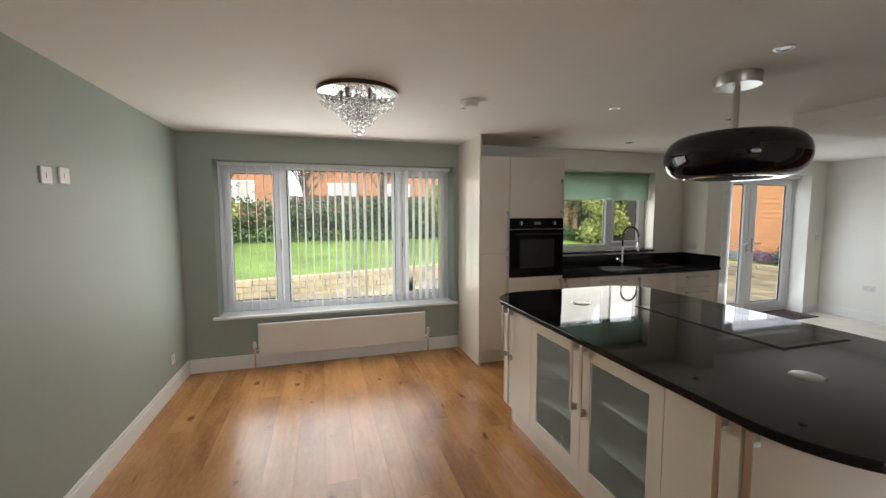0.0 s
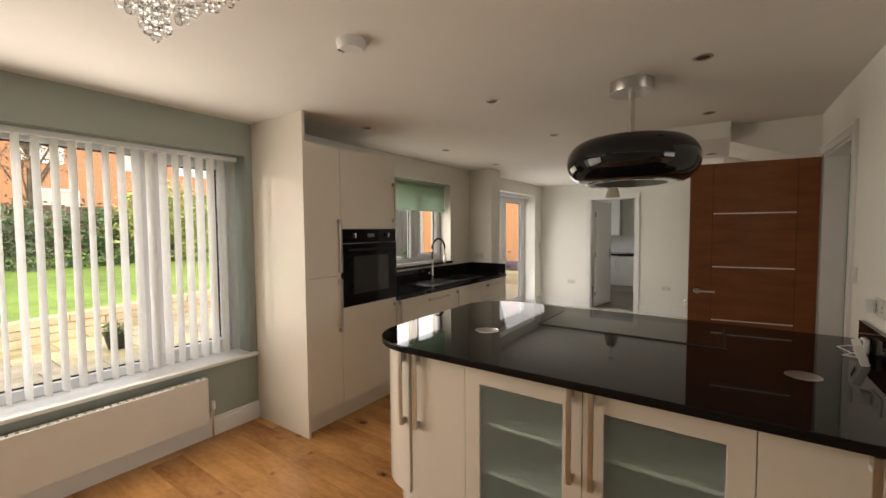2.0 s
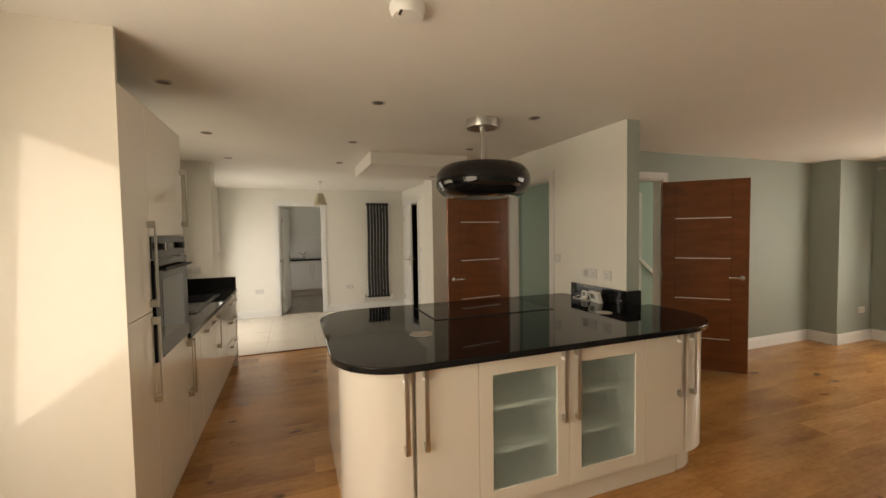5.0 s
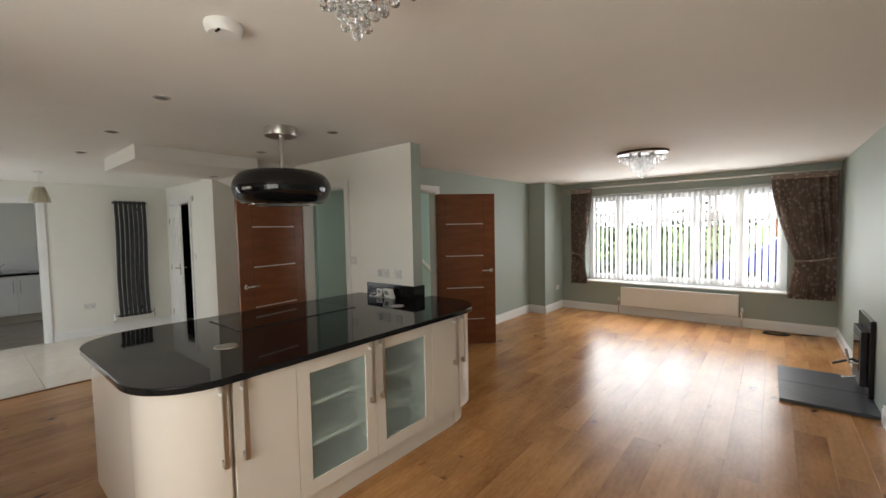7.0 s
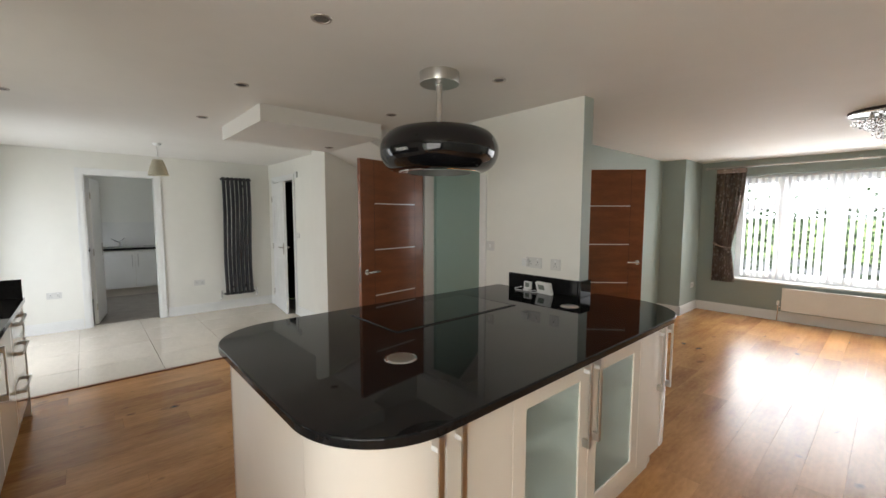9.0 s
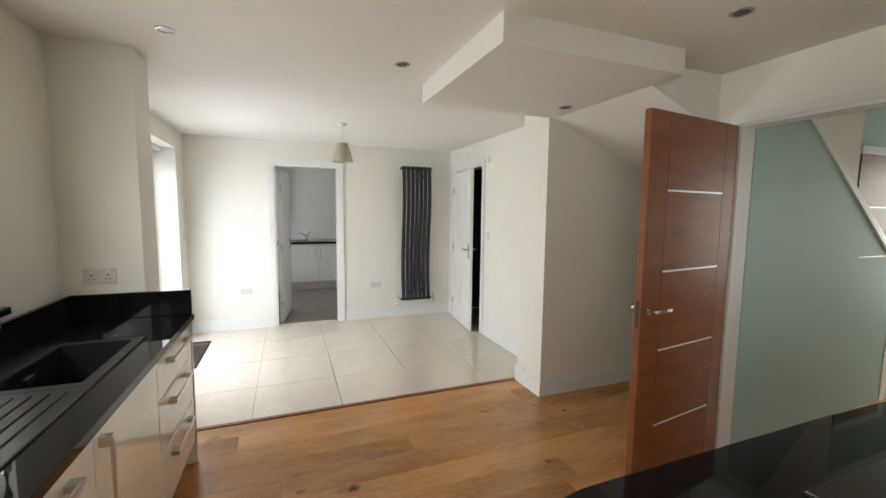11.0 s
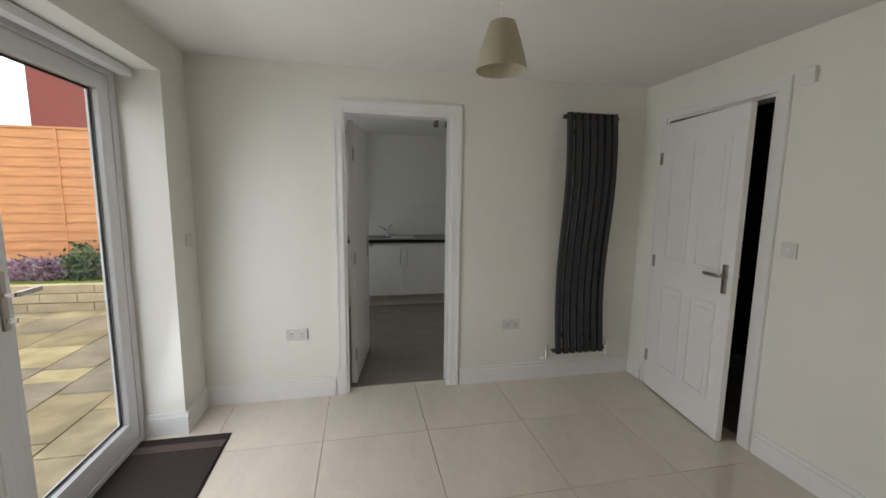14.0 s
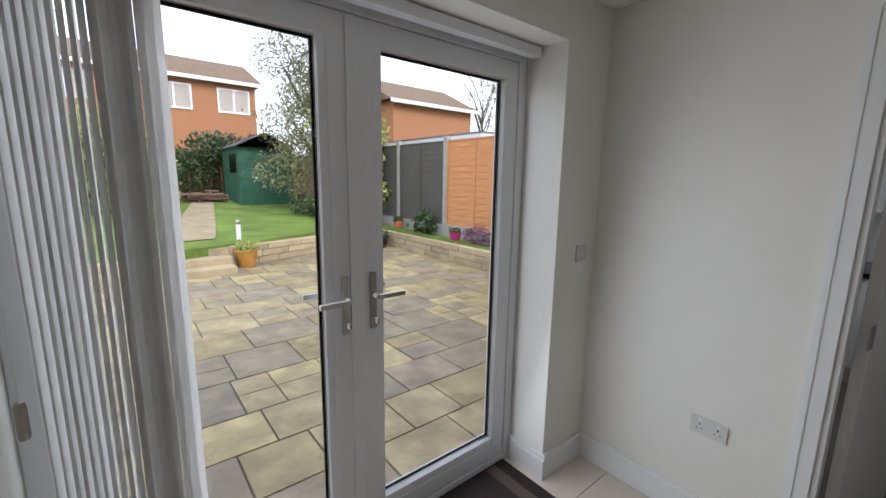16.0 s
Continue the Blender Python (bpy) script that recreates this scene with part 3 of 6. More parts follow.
doorcase("trim_living_doorway", "y", 3.05, 3.15, -0.68, 0.12, 2.115)


# ---- windows ----
def ring_frame(bm, u0, u1, z0, z1, w, q0, q1, along="x", bevel=0.004):
    """A rectangular frame in one piece: u along x or y, q through its depth."""
    def p(u, q, z):
        return bm.verts.new((u, q, z) if along == "x" else (q, u, z))
    loops = [[p(u, q, z) for u, z in ((u0 + d, z0 + d), (u1 - d, z0 + d), (u1 - d, z1 - d), (u0 + d, z1 - d))] for q in (q0, q1) for d in (0, w)]
    a, b, c, d = loops
    faces = []
    for k in range(4):
        j = (k + 1) % 4
        for r, s in ((a, b), (b, d), (d, c), (c, a)):
            faces.append(bm.faces.new((r[k], r[j], s[j], s[k])))
    if bevel:
        edges = [e for f in faces for e in f.edges if len({v for lp in loops for v in e.verts if v in lp}) == 2 and any(e.verts[0] in lp and e.verts[1] in lp for lp in loops)]
        bmesh.ops.bevel(bm, geom=list(set(edges)), offset=bevel, segments=2, affect="EDGES", profile=0.5)


def sash(bm, x0, x1, y0, y1, z0, z1, w):
    ring_frame(bm, x0, x1, z0, z1, w, y0, y1, "x", 0.005)


def pane(x0, x1, y, z0, z1, parent, name="pane"):
    ob = part(name, boxes((x0, x1, y - 0.004, y + 0.004, z0, z1)), GLASS, parent)
    ob.visible_shadow = False
    return ob


def window(name, x0, x1, z0, z1, y, splits, label, open_lights=(), depth=0.07, transom=None, w=0.06):
    """A white framed window in a wall along x; splits: the mullions' middles."""
    win = thing(name, ((x0 + x1) / 2, y, z0), label, "window", kind="structure")
    bm = bmesh.new()
    sash(bm, x0, x1, y - depth / 2, y + depth / 2, z0, z1, w)
    for s in splits:
        box(bm, s - w * 0.65, s + w * 0.65, y - depth / 2, y + depth / 2, z0 + w, z1 - w, 0.006)
    edges = [x0 + w, *(v for s in splits for v in (s - w * 0.65, s + w * 0.65)), x1 - w]
    if transom:
        for a, b in zip(edges[::2], edges[1::2]):
            box(bm, a, b, y - depth / 2, y + depth / 2, transom - w * 0.6, transom + w * 0.6, 0.006)
    part("window_frame", bm, UPVC, win)
    for k, (a, b) in enumerate(zip(edges[::2], edges[1::2])):
        rows = [(z0 + w, z1 - w)] if not transom else [(z0 + w, transom - w * 0.6), (transom + w * 0.6, z1 - w)]
        for q0, q1 in rows:
            iw = 0.0
            if k in open_lights:
                iw = 0.045
                bm = bmesh.new()
                sash(bm, a, b, y - depth / 2 - 0.015, y + depth / 2 - 0.012, q0, q1, iw)
                s = part("casement", bm, UPVC, win)
            part("gasket", boxes((a + iw, b - iw, y + 0.006, y + 0.012, q0 + iw, q0 + iw + 0.008), (a + iw, b - iw, y + 0.006, y + 0.012, q1 - iw - 0.008, q1 - iw),
                                 (a + iw, a + iw + 0.008, y + 0.006, y + 0.012, q0 + iw + 0.008, q1 - iw - 0.008), (b - iw - 0.008, b - iw, y + 0.006, y + 0.012, q0 + iw + 0.008, q1 - iw - 0.008)), RUBBER, win)
            pane(a + iw, b - iw, y, q0 + iw, q1 - iw, win)
    return win


w1 = window("window_1", -0.90, 1.61, 0.56, 2.14, 4.79, (-0.275, 1.0), "wide white three-light garden window", (0, 2))
for x in (-0.30, 1.03):
    part("window_handle", boxes((x - 0.012, x + 0.012, 4.73, 4.748, 1.27, 1.33), (x - 0.008, x + 0.008, 4.718, 4.73, 1.21, 1.31), bevel=0.003), CHROME, w1)
w2 = window("window_2", 2.84, 4.46, 1.12, 2.15, 4.68, (3.86,), "white two-light kitchen window above the sink", (1,))
bay = window("window_3", -0.66, 2.27, 0.575, 2.17, -4.40, (-0.08, 0.51, 1.10, 1.69), "white five-light front window with top lights", transom=1.72, w=0.115)
solid("window_sill_dining", boxes((-0.95, 1.66, 4.495, 4.755, 0.53, 0.558), bevel=0.008), WHITE, "white gloss window board", "window sill", "structure")
solid("window_sill_kitchen", boxes((2.845, 4.455, 4.43, 4.645, 1.085, 1.118), bevel=0.006), GRANITE, "black granite window board", "window sill", "structure")
solid("window_sill_bay", boxes((-0.72, 2.33, -4.363, -4.10, 0.545, 0.573), bevel=0.008), WHITE, "white gloss window board", "window sill", "structure")


def vertical_blind(name, x0, x1, y, z0, z1, step, turns, label, width=0.089):
    """Upright fabric louvres on a head rail; turns(k): degrees from edge-on for each louvre."""
    bl = thing(name, ((x0 + x1) / 2, y, z0), label, "blind")
    part("head_rail", boxes((x0, x1, y - 0.02, y + 0.02, z1, z1 + 0.035), bevel=0.004), UPVC, bl)
    n = int((x1 - x0 - 0.06) / step)
    bm = bmesh.new()
    seg = 4
    cols = []
    for k in range(seg + 1):
        u = (k / seg - 0.5) * width
        cols.append((bm.verts.new((u, 0.006 * math.cos(math.pi * u / width), 0)), bm.verts.new((u, 0.006 * math.cos(math.pi * u / width), z1 - z0))))
    for a, b in zip(cols, cols[1:]):
        bm.faces.new((a[0], b[0], b[1], a[1]))
    bmesh.ops.solidify(bm, geom=list(bm.faces), thickness=0.0012)
    me = mesh_of("louvre", bm, BLIND, True)
    for k in range(n + 1):
        ob = new("louvre", me)
        ob.parent = bl
        ob.matrix_basis = pose(x0 + 0.03 + k * step - (x0 + x1) / 2, 0, 0, 0, 0, 90 + turns(k))
    pts = [(x0 + 0.03 + k * step, y + 0.03 * math.sin(k * 1.3), z0 + 0.012) for k in range(n + 1)]
    part("bottom_chain", tube(pts, 0.0018, 5), UPVC, bl)
    return bl


rb = random.Random(4)
vertical_blind("vertical_blind", -0.87, 1.585, 4.63, 0.59, 2.095, 0.0795, lambda k: 11 + rb.uniform(-5, 5), "white vertical louvre blind hanging open in the garden window")
vertical_blind("vertical_blind", -0.60, 2.22, -4.28, 0.60, 2.13, 0.080, lambda k: 38 + rb.uniform(-6, 6), "white vertical louvre blind half closed in the front window")

# roller blind over the sink
rol = thing("roller_blind", (3.65, 4.56, 1.78), "pale green roller blind part way down", "blind")
part("fabric", boxes((2.87, 4.43, 4.558, 4.561, 1.80, 2.12)), ROLLER, rol)
bm = bmesh.new()
cyl(bm, (2.86, 4.57, 2.115), (4.44, 4.57, 2.115), 0.022)
part("roller_tube", bm, ROLLER, rol, smooth=True)
part("bottom_bar", boxes((2.87, 4.43, 4.55, 4.569, 1.78, 1.80), bevel=0.004), ROLLER, rol)

# garden doors
fd = thing("door_1", (6.56, 4.74, 0.0), "white glazed double garden doors, closed", "door", kind="structure")
bm = bmesh.new()
sash(bm, 5.615, 7.505, 4.70, 4.79, -0.02, 2.193, 0.055)
part("door_frame", bm, UPVC, fd)
for a, b, hx in ((5.672, 6.555, 6.512), (6.565, 7.448, 6.632)):
    bm = bmesh.new()
    s = -1 if hx < 6.56 else 1
    gl, gr = (a + 0.088, b - 0.118) if s < 0 else (a + 0.118, b - 0.088)
    sash(bm, a, b, 4.705, 4.775, 0.037, 2.136, 0.088)
    box(bm, *((gr, b - 0.088) if s < 0 else (a + 0.088, gl)), 4.708, 4.772, 0.125, 2.048)
    box(bm, gl, gr, 4.708, 4.772, 0.125, 0.165)
    leaf = part("door_leaf", bm, UPVC, fd)
    g = pane(gl, gr, 4.74, 0.165, 2.048, leaf, "glass")
    part("gasket", boxes((gl, gr, 4.748, 4.756, 0.165, 0.175), (gl, gr, 4.748, 4.756, 2.038, 2.048),
                         (gl, gl + 0.010, 4.748, 4.756, 0.175, 2.038), (gr - 0.010, gr, 4.748, 4.756, 0.175, 2.038)), RUBBER, leaf)
    bm = boxes((hx - 0.014, hx + 0.014, 4.692, 4.705, 0.98, 1.21), bevel=0.004)
    cyl(bm, (hx, 4.70, 1.12), (hx, 4.655, 1.12), 0.009)
    box(bm, *sorted((hx, hx + s * 0.12)), 4.645, 4.662, 1.11, 1.13, 0.004)
    part("door_handle", bm, STEEL if s < 0 else SATIN, leaf)
    bm = bmesh.new()
    cyl(bm, (hx, 4.692, 1.02), (hx, 4.682, 1.02), 0.008)
    box(bm, hx - 0.004, hx + 0.004, 4.66, 4.682, 1.01, 1.03)
    part("key", bm, SATIN, leaf)
    box_o = boxes((hx - 0.014, hx + 0.014, 4.775, 4.788, 0.98, 1.21), (*sorted((hx, hx + s * 0.12)), 4.81, 4.827, 1.11, 1.13), (hx - 0.008, hx + 0.008, 4.788, 4.81, 1.111, 1.129), bevel=0.003)
    part("outer_handle", box_o, UPVC, leaf)
part("meeting_bead", boxes((6.535, 6.585, 4.695, 4.705, 0.04, 2.13), bevel=0.003), UPVC, fd)
solid("blind_head_rail", boxes((5.64, 7.48, 4.60, 4.65, 2.145, 2.19), bevel=0.004), UPVC, "white head rail over the garden doors", "blind rail")
st = thing("vertical_blind", (5.83, 4.62, 0.03), "white vertical louvres drawn aside in a stack", "blind")
bm = bmesh.new()
for k in range(5):
    u = (k / 4 - 0.5) * 0.089
    bm.verts.new((u, 0.013 * math.cos(math.pi * u / 0.089), 0)), bm.verts.new((u, 0.013 * math.cos(math.pi * u / 0.089), 2.10))
bm.verts.ensure_lookup_table()
for k in range(4):
    bm.faces.new([bm.verts[i] for i in (2 * k, 2 * k + 2, 2 * k + 3, 2 * k + 1)])
bmesh.ops.solidify(bm, geom=list(bm.faces), thickness=0.0012)
me = mesh_of("louvre", bm, BLIND, True)
for k in range(18):
    ob = new("louvre", me)
    ob.parent = st
    turn = 88 if k < 6 else 92 if k < 10 else 93.5
    ob.matrix_basis = pose(-0.135 + 0.0176 * k, 0.004 * math.sin(k * 1.7), 0, 0, 0, turn + rb.uniform(-3, 3))

bm = bmesh.new()
cyl(bm, (5.652, 4.585, 1.06), (5.652, 4.600, 2.145), 0.0012, seg=6)
part("pull_cord", bm, UPVC, st)
bm = bmesh.new()
lathe(bm, (5.652, 4.585, 0.965), [(0, 0), (0.010, 0.002), (0.012, 0.012), (0.012, 0.080), (0.009, 0.094), (0, 0.096)], 16)
part("cord_weight", bm, SATIN, st, "satin metal cord weight", smooth=True)


# ---- doors ----
def lever(bm, x, y, z, s, d):
    """A lever handle on a face at y, facing s along y, the lever pointing d along x."""
    cyl(bm, (x, y, z), (x, y + s * 0.008, z), 0.026, seg=20)
    cyl(bm, (x, y, z), (x, y + s * 0.05, z), 0.009)
    box(bm, *sorted((x - d * 0.008, x + d * 0.125)), *sorted((y + s * 0.04, y + s * 0.056)), z - 0.01, z + 0.01, 0.005)
    return bm


def walnut_door(name, hinge, rz, width, label):
    """A flush walnut door with inlaid metal lines, hinged at its local origin and reaching along +x."""
    d = thing(name, (hinge[0], hinge[1], 0.008), label, "door", rz=rz, kind="structure")
    part("leaf", boxes((0, width, -0.02, 0.02, 0, 2.055), bevel=0.003), WALNUT, d, world=False)
    for z in (0.348, 0.78, 1.217, 1.65):
        part("inlay_strip", boxes((width * 0.16, width * 0.80, -0.0215, 0.0215, z - 0.005, z + 0.005)), ALU, d, "inlaid brushed metal strip", world=False)
    part("joint_groove", boxes((width * 0.155, width * 0.158, -0.0206, 0.0206, 0.0, 2.055), (width * 0.805, width * 0.808, -0.0206, 0.0206, 0.0, 2.055)), BLACK, d, world=False)
    for s in (-1, 1):
        part("lever_handle", lever(bmesh.new(), width - 0.06, s * 0.02, 1.015, s, -1), CHROME, d, "polished chrome lever handle", smooth=True, world=False)
    part("latch_plate", boxes((width - 0.001, width + 0.0006, -0.009, 0.009, 0.93, 1.07)), BRASSD, d, world=False)
    for z in (0.22, 1.02, 1.82):
        part("hinge", boxes((-0.012, 0.004, -0.026, -0.018, z - 0.05, z + 0.05)), SATIN, d, world=False)
    return d


walnut_door("door_2", (3.925, 0.81), 97.5, 0.825, "walnut flush door with metal inlay lines, standing open")
walnut_door("door_3", (3.03, -0.65), 225, 0.80, "walnut flush door with metal inlay lines, ajar in the living room")

wd = thing("door_4", (7.565, 1.095, 0.01), "white moulded panel door, ajar on a dark cupboard", "door", rz=172.5, kind="structure")
part("leaf", boxes((0, 0.78, -0.018, 0.018, 0, 2.05), bevel=0.002), WHITE, wd, world=False)
for x0, x1 in ((0.11, 0.35), (0.43, 0.67)):
    for z0, z1 in ((0.22, 0.85), (1.05, 1.88)):
        bm = bmesh.new()
        for s in (-1, 1):
            box(bm, x0, x1, *sorted((s * 0.0175, s * 0.024)), z0, z0 + 0.02)
            box(bm, x0, x1, *sorted((s * 0.0175, s * 0.024)), z1 - 0.02, z1)
            box(bm, x0, x0 + 0.02, *sorted((s * 0.0175, s * 0.024)), z0 + 0.02, z1 - 0.02)
            box(bm, x1 - 0.02, x1, *sorted((s * 0.0175, s * 0.024)), z0 + 0.02, z1 - 0.02)
            box(bm, x0 + 0.05, x1 - 0.05, *sorted((s * 0.0175, s * 0.022)), z0 + 0.05, z1 - 0.05, 0.003)
        part("panel_moulding", bm, WHITE, wd, world=False)
for s in (-1, 1):
    bm = boxes((0.70, 0.74, *sorted((s * 0.018, s * 0.024)), 0.93, 1.11), bevel=0.002)
    lever(bm, 0.72, s * 0.018, 1.04, s, -1)
    part("lever_handle", bm, SATIN, wd, "satin metal lever handle on a back plate", smooth=True, world=False)
for z in (0.25, 1.02, 1.80):
    part("hinge", boxes((-0.02, 0.006, -0.026, -0.017, z - 0.045, z + 0.045)), SATIN, wd, world=False)
wu = thing("door_5", (8.0, 3.455, 0.01), "white door folded back inside the utility room", "door", rz=-9, kind="structure")
part("lever_handle", lever(boxes((0.66, 0.70, -0.046, -0.04, 0.93, 1.11), bevel=0.002), 0.68, -0.04, 1.04, -1, -1), SATIN, wu, "satin metal lever handle", smooth=True, world=False)
part("leaf", boxes((0, 0.76, -0.04, 0.0, 0, 2.05), bevel=0.002), WHITE, wu, world=False)
for z in (0.25, 1.02, 1.80):
    part("hinge", boxes((-0.06, 0.0, -0.045, -0.041, z - 0.045, z + 0.045)), SATIN, wu, world=False)


# ---- kitchen ----
def bar_handle(parent, x, y, z, length, along, face, catch=False):
    """A flat bar handle. along: 'z', 'x' or 'y'; face: the way (sx, sy) that it stands off."""
    bm = bmesh.new()
    sx, sy = face
    h = length / 2

    def b(u0, u1, w, d0, d1):
        xs, ys, zs = [x - w, x + w], [y - w, y + w], [z - w, z + w]
        if along == "z":
            zs = [z + u0, z + u1]
        elif along == "x":
            xs = [x + u0, x + u1]
        else:
            ys = [y + u0, y + u1]
        if sx:
            xs = sorted((x + sx * d0, x + sx * d1))
        if sy:
            ys = sorted((y + sy * d0, y + sy * d1))
        box(bm, *xs, *ys, *zs, 0.002)
    b(-h, h, 0.011, 0.028, 0.036)
    b(-h, -h + 0.035, 0.011, 0.0, 0.030)
    b(h - 0.035, h, 0.011, 0.0, 0.030)
    hd_ = part("handle", bm, STEEL, parent, "brushed steel bar handle")
    if catch:
        bm = bmesh.new()
        q = Vector((x, y, z + h - 0.045))
        cyl(bm, q, q + Vector((sx, sy, 0)) * 0.03, 0.013, 0.010, 14)
        part("child_catch", bm, PLASTIC, hd_, "white plastic catch", smooth=True)
    return hd_


def unit(name, x0, x1, y0, y1, z0, z1, label, plinth=True):
    """A kitchen cabinet's carcass, with its plinth; the doors face -y."""
    c = thing(name, ((x0 + x1) / 2, (y0 + y1) / 2, 0.0), label, "cabinet", "fitted kitchen cabinets")
    part("body", boxes((x0 + 0.001, x1 - 0.001, y0 + 0.021, y1, z0, z1)), CARCASS, c)
    if plinth:
        part("plinth", boxes((x0, x1, y0 + 0.06, y0 + 0.075, 0, 0.15)), CABINET, c)
    return c


def front(c, x0, x1, y, z0, z1, name="door"):
    return part(name, boxes((x0 + 0.0015, x1 - 0.0015, y, y + 0.02, z0 + 0.0015, z1 - 0.0015), bevel=0.0025), CABINET, c)


KY = 3.885
solid("tower_end_panel", boxes((1.668, 1.69, KY - 0.005, 4.538, 0.0, 2.4), bevel=0.001), CABINET, "cream gloss full-height panel beside the tall units", "panel")
c = unit("larder_cabinet", 1.692, 2.012, KY, 4.445, 0.15, 2.19, "tall narrow cream gloss larder cabinet")
d = front(c, 1.692, 2.012, KY, 1.185, 2.19)
bar_handle(d, 1.985, KY, 1.42, 0.42, "z", (0, -1))
d = front(c, 1.692, 2.012, KY, 0.15, 1.185)
bar_handle(d, 1.985, KY, 0.95, 0.42, "z", (0, -1))
c = unit("oven_cabinet", 2.012, 2.662, KY, 4.445, 0.15, 2.19, "tall cream gloss oven housing")
d = front(c, 2.012, 2.662, KY, 1.555, 2.19)
bar_handle(d, 2.63, KY, 1.79, 0.36, "z", (0, -1))
d = front(c, 2.012, 2.662, KY, 0.15, 0.92)
bar_handle(d, 2.63, KY, 0.70, 0.36, "z", (0, -1))
ov = thing("oven", (2.337, KY, 0.922), "black glass built-in oven with two knobs", "oven")
part("front_panel", boxes((2.016, 2.658, KY - 0.004, KY + 0.018, 1.44, 1.553), bevel=0.003), OVENB, ov)
dr = part("oven_door", boxes((2.016, 2.658, KY - 0.012, KY + 0.018, 0.924, 1.434), bevel=0.004), OVENB, ov)
part("window", boxes((2.13, 2.545, KY - 0.0135, KY - 0.011, 1.02, 1.33), bevel=0.0004), LENS, dr, "smoked oven window").data.materials[0] = mat("smoked_glass", (0.035, 0.037, 0.04), 0.06, vary=0.1, scale=3)
bm = bmesh.new()
cyl(bm, (2.06, KY - 0.045, 1.385), (2.615, KY - 0.045, 1.385), 0.009)
for x in (2.08, 2.595):
    cyl(bm, (x, KY - 0.045, 1.385), (x, KY - 0.01, 1.385), 0.007)
part("door_handle", bm, BLACK, dr, smooth=True)
for x in (2.14, 2.535):
    bm = bmesh.new()
    cyl(bm, (x, KY - 0.004, 1.50), (x, KY - 0.026, 1.50), 0.019, 0.016, 20)
    kn = part("knob", bm, BLACK, ov, smooth=True)
    part("knob_mark", boxes((x - 0.005, x + 0.005, KY - 0.034, KY - 0.024, 1.48, 1.52), bevel=0.002), CHROME, kn)
part("clock_display", boxes((2.30, 2.38, KY - 0.0055, KY - 0.0035, 1.485, 1.515)), LCD, ov)

c = unit("base_cabinet", 2.664, 3.02, KY, 4.445, 0.15, 0.885, "narrow cream gloss base cabinet")
bar_handle(front(c, 2.664, 3.02, KY, 0.15, 0.88), 2.70, KY, 0.70, 0.36, "z", (0, -1))
c = unit("integrated_dishwasher", 3.022, 3.66, KY, 4.445, 0.15, 0.885, "cream gloss integrated appliance front")
bar_handle(front(c, 3.022, 3.66, KY, 0.15, 0.88), 3.34, KY, 0.82, 0.36, "x", (0, -1))
c = unit("sink_cabinet", 3.662, 4.27, KY, 4.445, 0.15, 0.70, "cream gloss cabinet under the sink")
bar_handle(front(c, 3.662, 4.27, KY, 0.15, 0.88), 3.70, KY, 0.70, 0.30, "z", (0, -1))
c = unit("drawer_cabinet", 4.272, 4.93, KY, 4.445, 0.15, 0.70, "cream gloss three-drawer cabinet")
for z0, z1 in ((0.15, 0.42), (0.42, 0.68), (0.68, 0.88)):
    bar_handle(front(c, 4.272, 4.93, KY, z0, z1, "drawer"), 4.60, KY, z1 - 0.06, 0.36, "x", (0, -1))
solid("base_end_panel", boxes((4.932, 4.952, KY - 0.005, 4.098, 0.0, 0.885), (4.932, 4.952, 4.098, 4.445, 0.0, 0.885)), CABINET, "cream gloss end panel of the base units", "panel")

# worktop with a cut-out for the sink
bm = bmesh.new()
gx, gy = (2.664, 3.42, 4.49, 4.953), (KY - 0.02, 3.99, 4.36, 4.445)
lo, hi = ([[bm.verts.new((x, y, z)) for y in gy] for x in gx] for z in (0.888, 0.92))
for i in range(3):
    for j in range(3):
        if (i, j) == (1, 1):
            continue
        bm.faces.new((hi[i][j], hi[i + 1][j], hi[i + 1][j + 1], hi[i][j + 1]))
        bm.faces.new((lo[i][j], lo[i][j + 1], lo[i + 1][j + 1], lo[i + 1][j]))
rim = [(i, 0) for i in range(3)] + [(3, j) for j in range(3)] + [(i, 3) for i in (3, 2, 1)] + [(0, j) for j in (3, 2, 1)]
for ring in (rim, [(1, 1), (2, 1), (2, 2), (1, 2)]):
    for (a, b), (c, d) in zip(ring, ring[1:] + ring[:1]):
        bm.faces.new((lo[a][b], lo[c][d], hi[c][d], hi[a][b]))
wt = solid("worktop", bm, GRANITE, "polished black granite worktop by the window", "worktop")
us = solid("upstand", boxes((2.664, 4.93, 4.425, 4.447, 0.921, 1.063), (4.931, 4.953, KY - 0.01, 4.447, 0.921, 1.063), bevel=0.002), GRANITE, "polished black granite upstand behind the worktop", "upstand")

sk = thing("sink", (3.955, 4.175, 0.90), "black composite sink with ridged drainer", "sink")
bm = bmesh.new()
box(bm, 3.41, 3.93, 3.98, 4.37, 0.915, 0.928, 0.004)
part("drainer", bm, SINK, sk)
for k in range(6):
    part("ridge", boxes((3.46, 3.89, 4.03 + k * 0.045, 4.045 + k * 0.045, 0.926, 0.933), bevel=0.003), SINK, sk)
bm = boxes((3.93, 3.965, 3.98, 4.37, 0.915, 0.928), (4.46, 4.50, 3.98, 4.37, 0.915, 0.928), (3.965, 4.46, 3.98, 4.02, 0.915, 0.928), (3.965, 4.46, 4.28, 4.37, 0.915, 0.928))
part("rim", bm, SINK, sk)
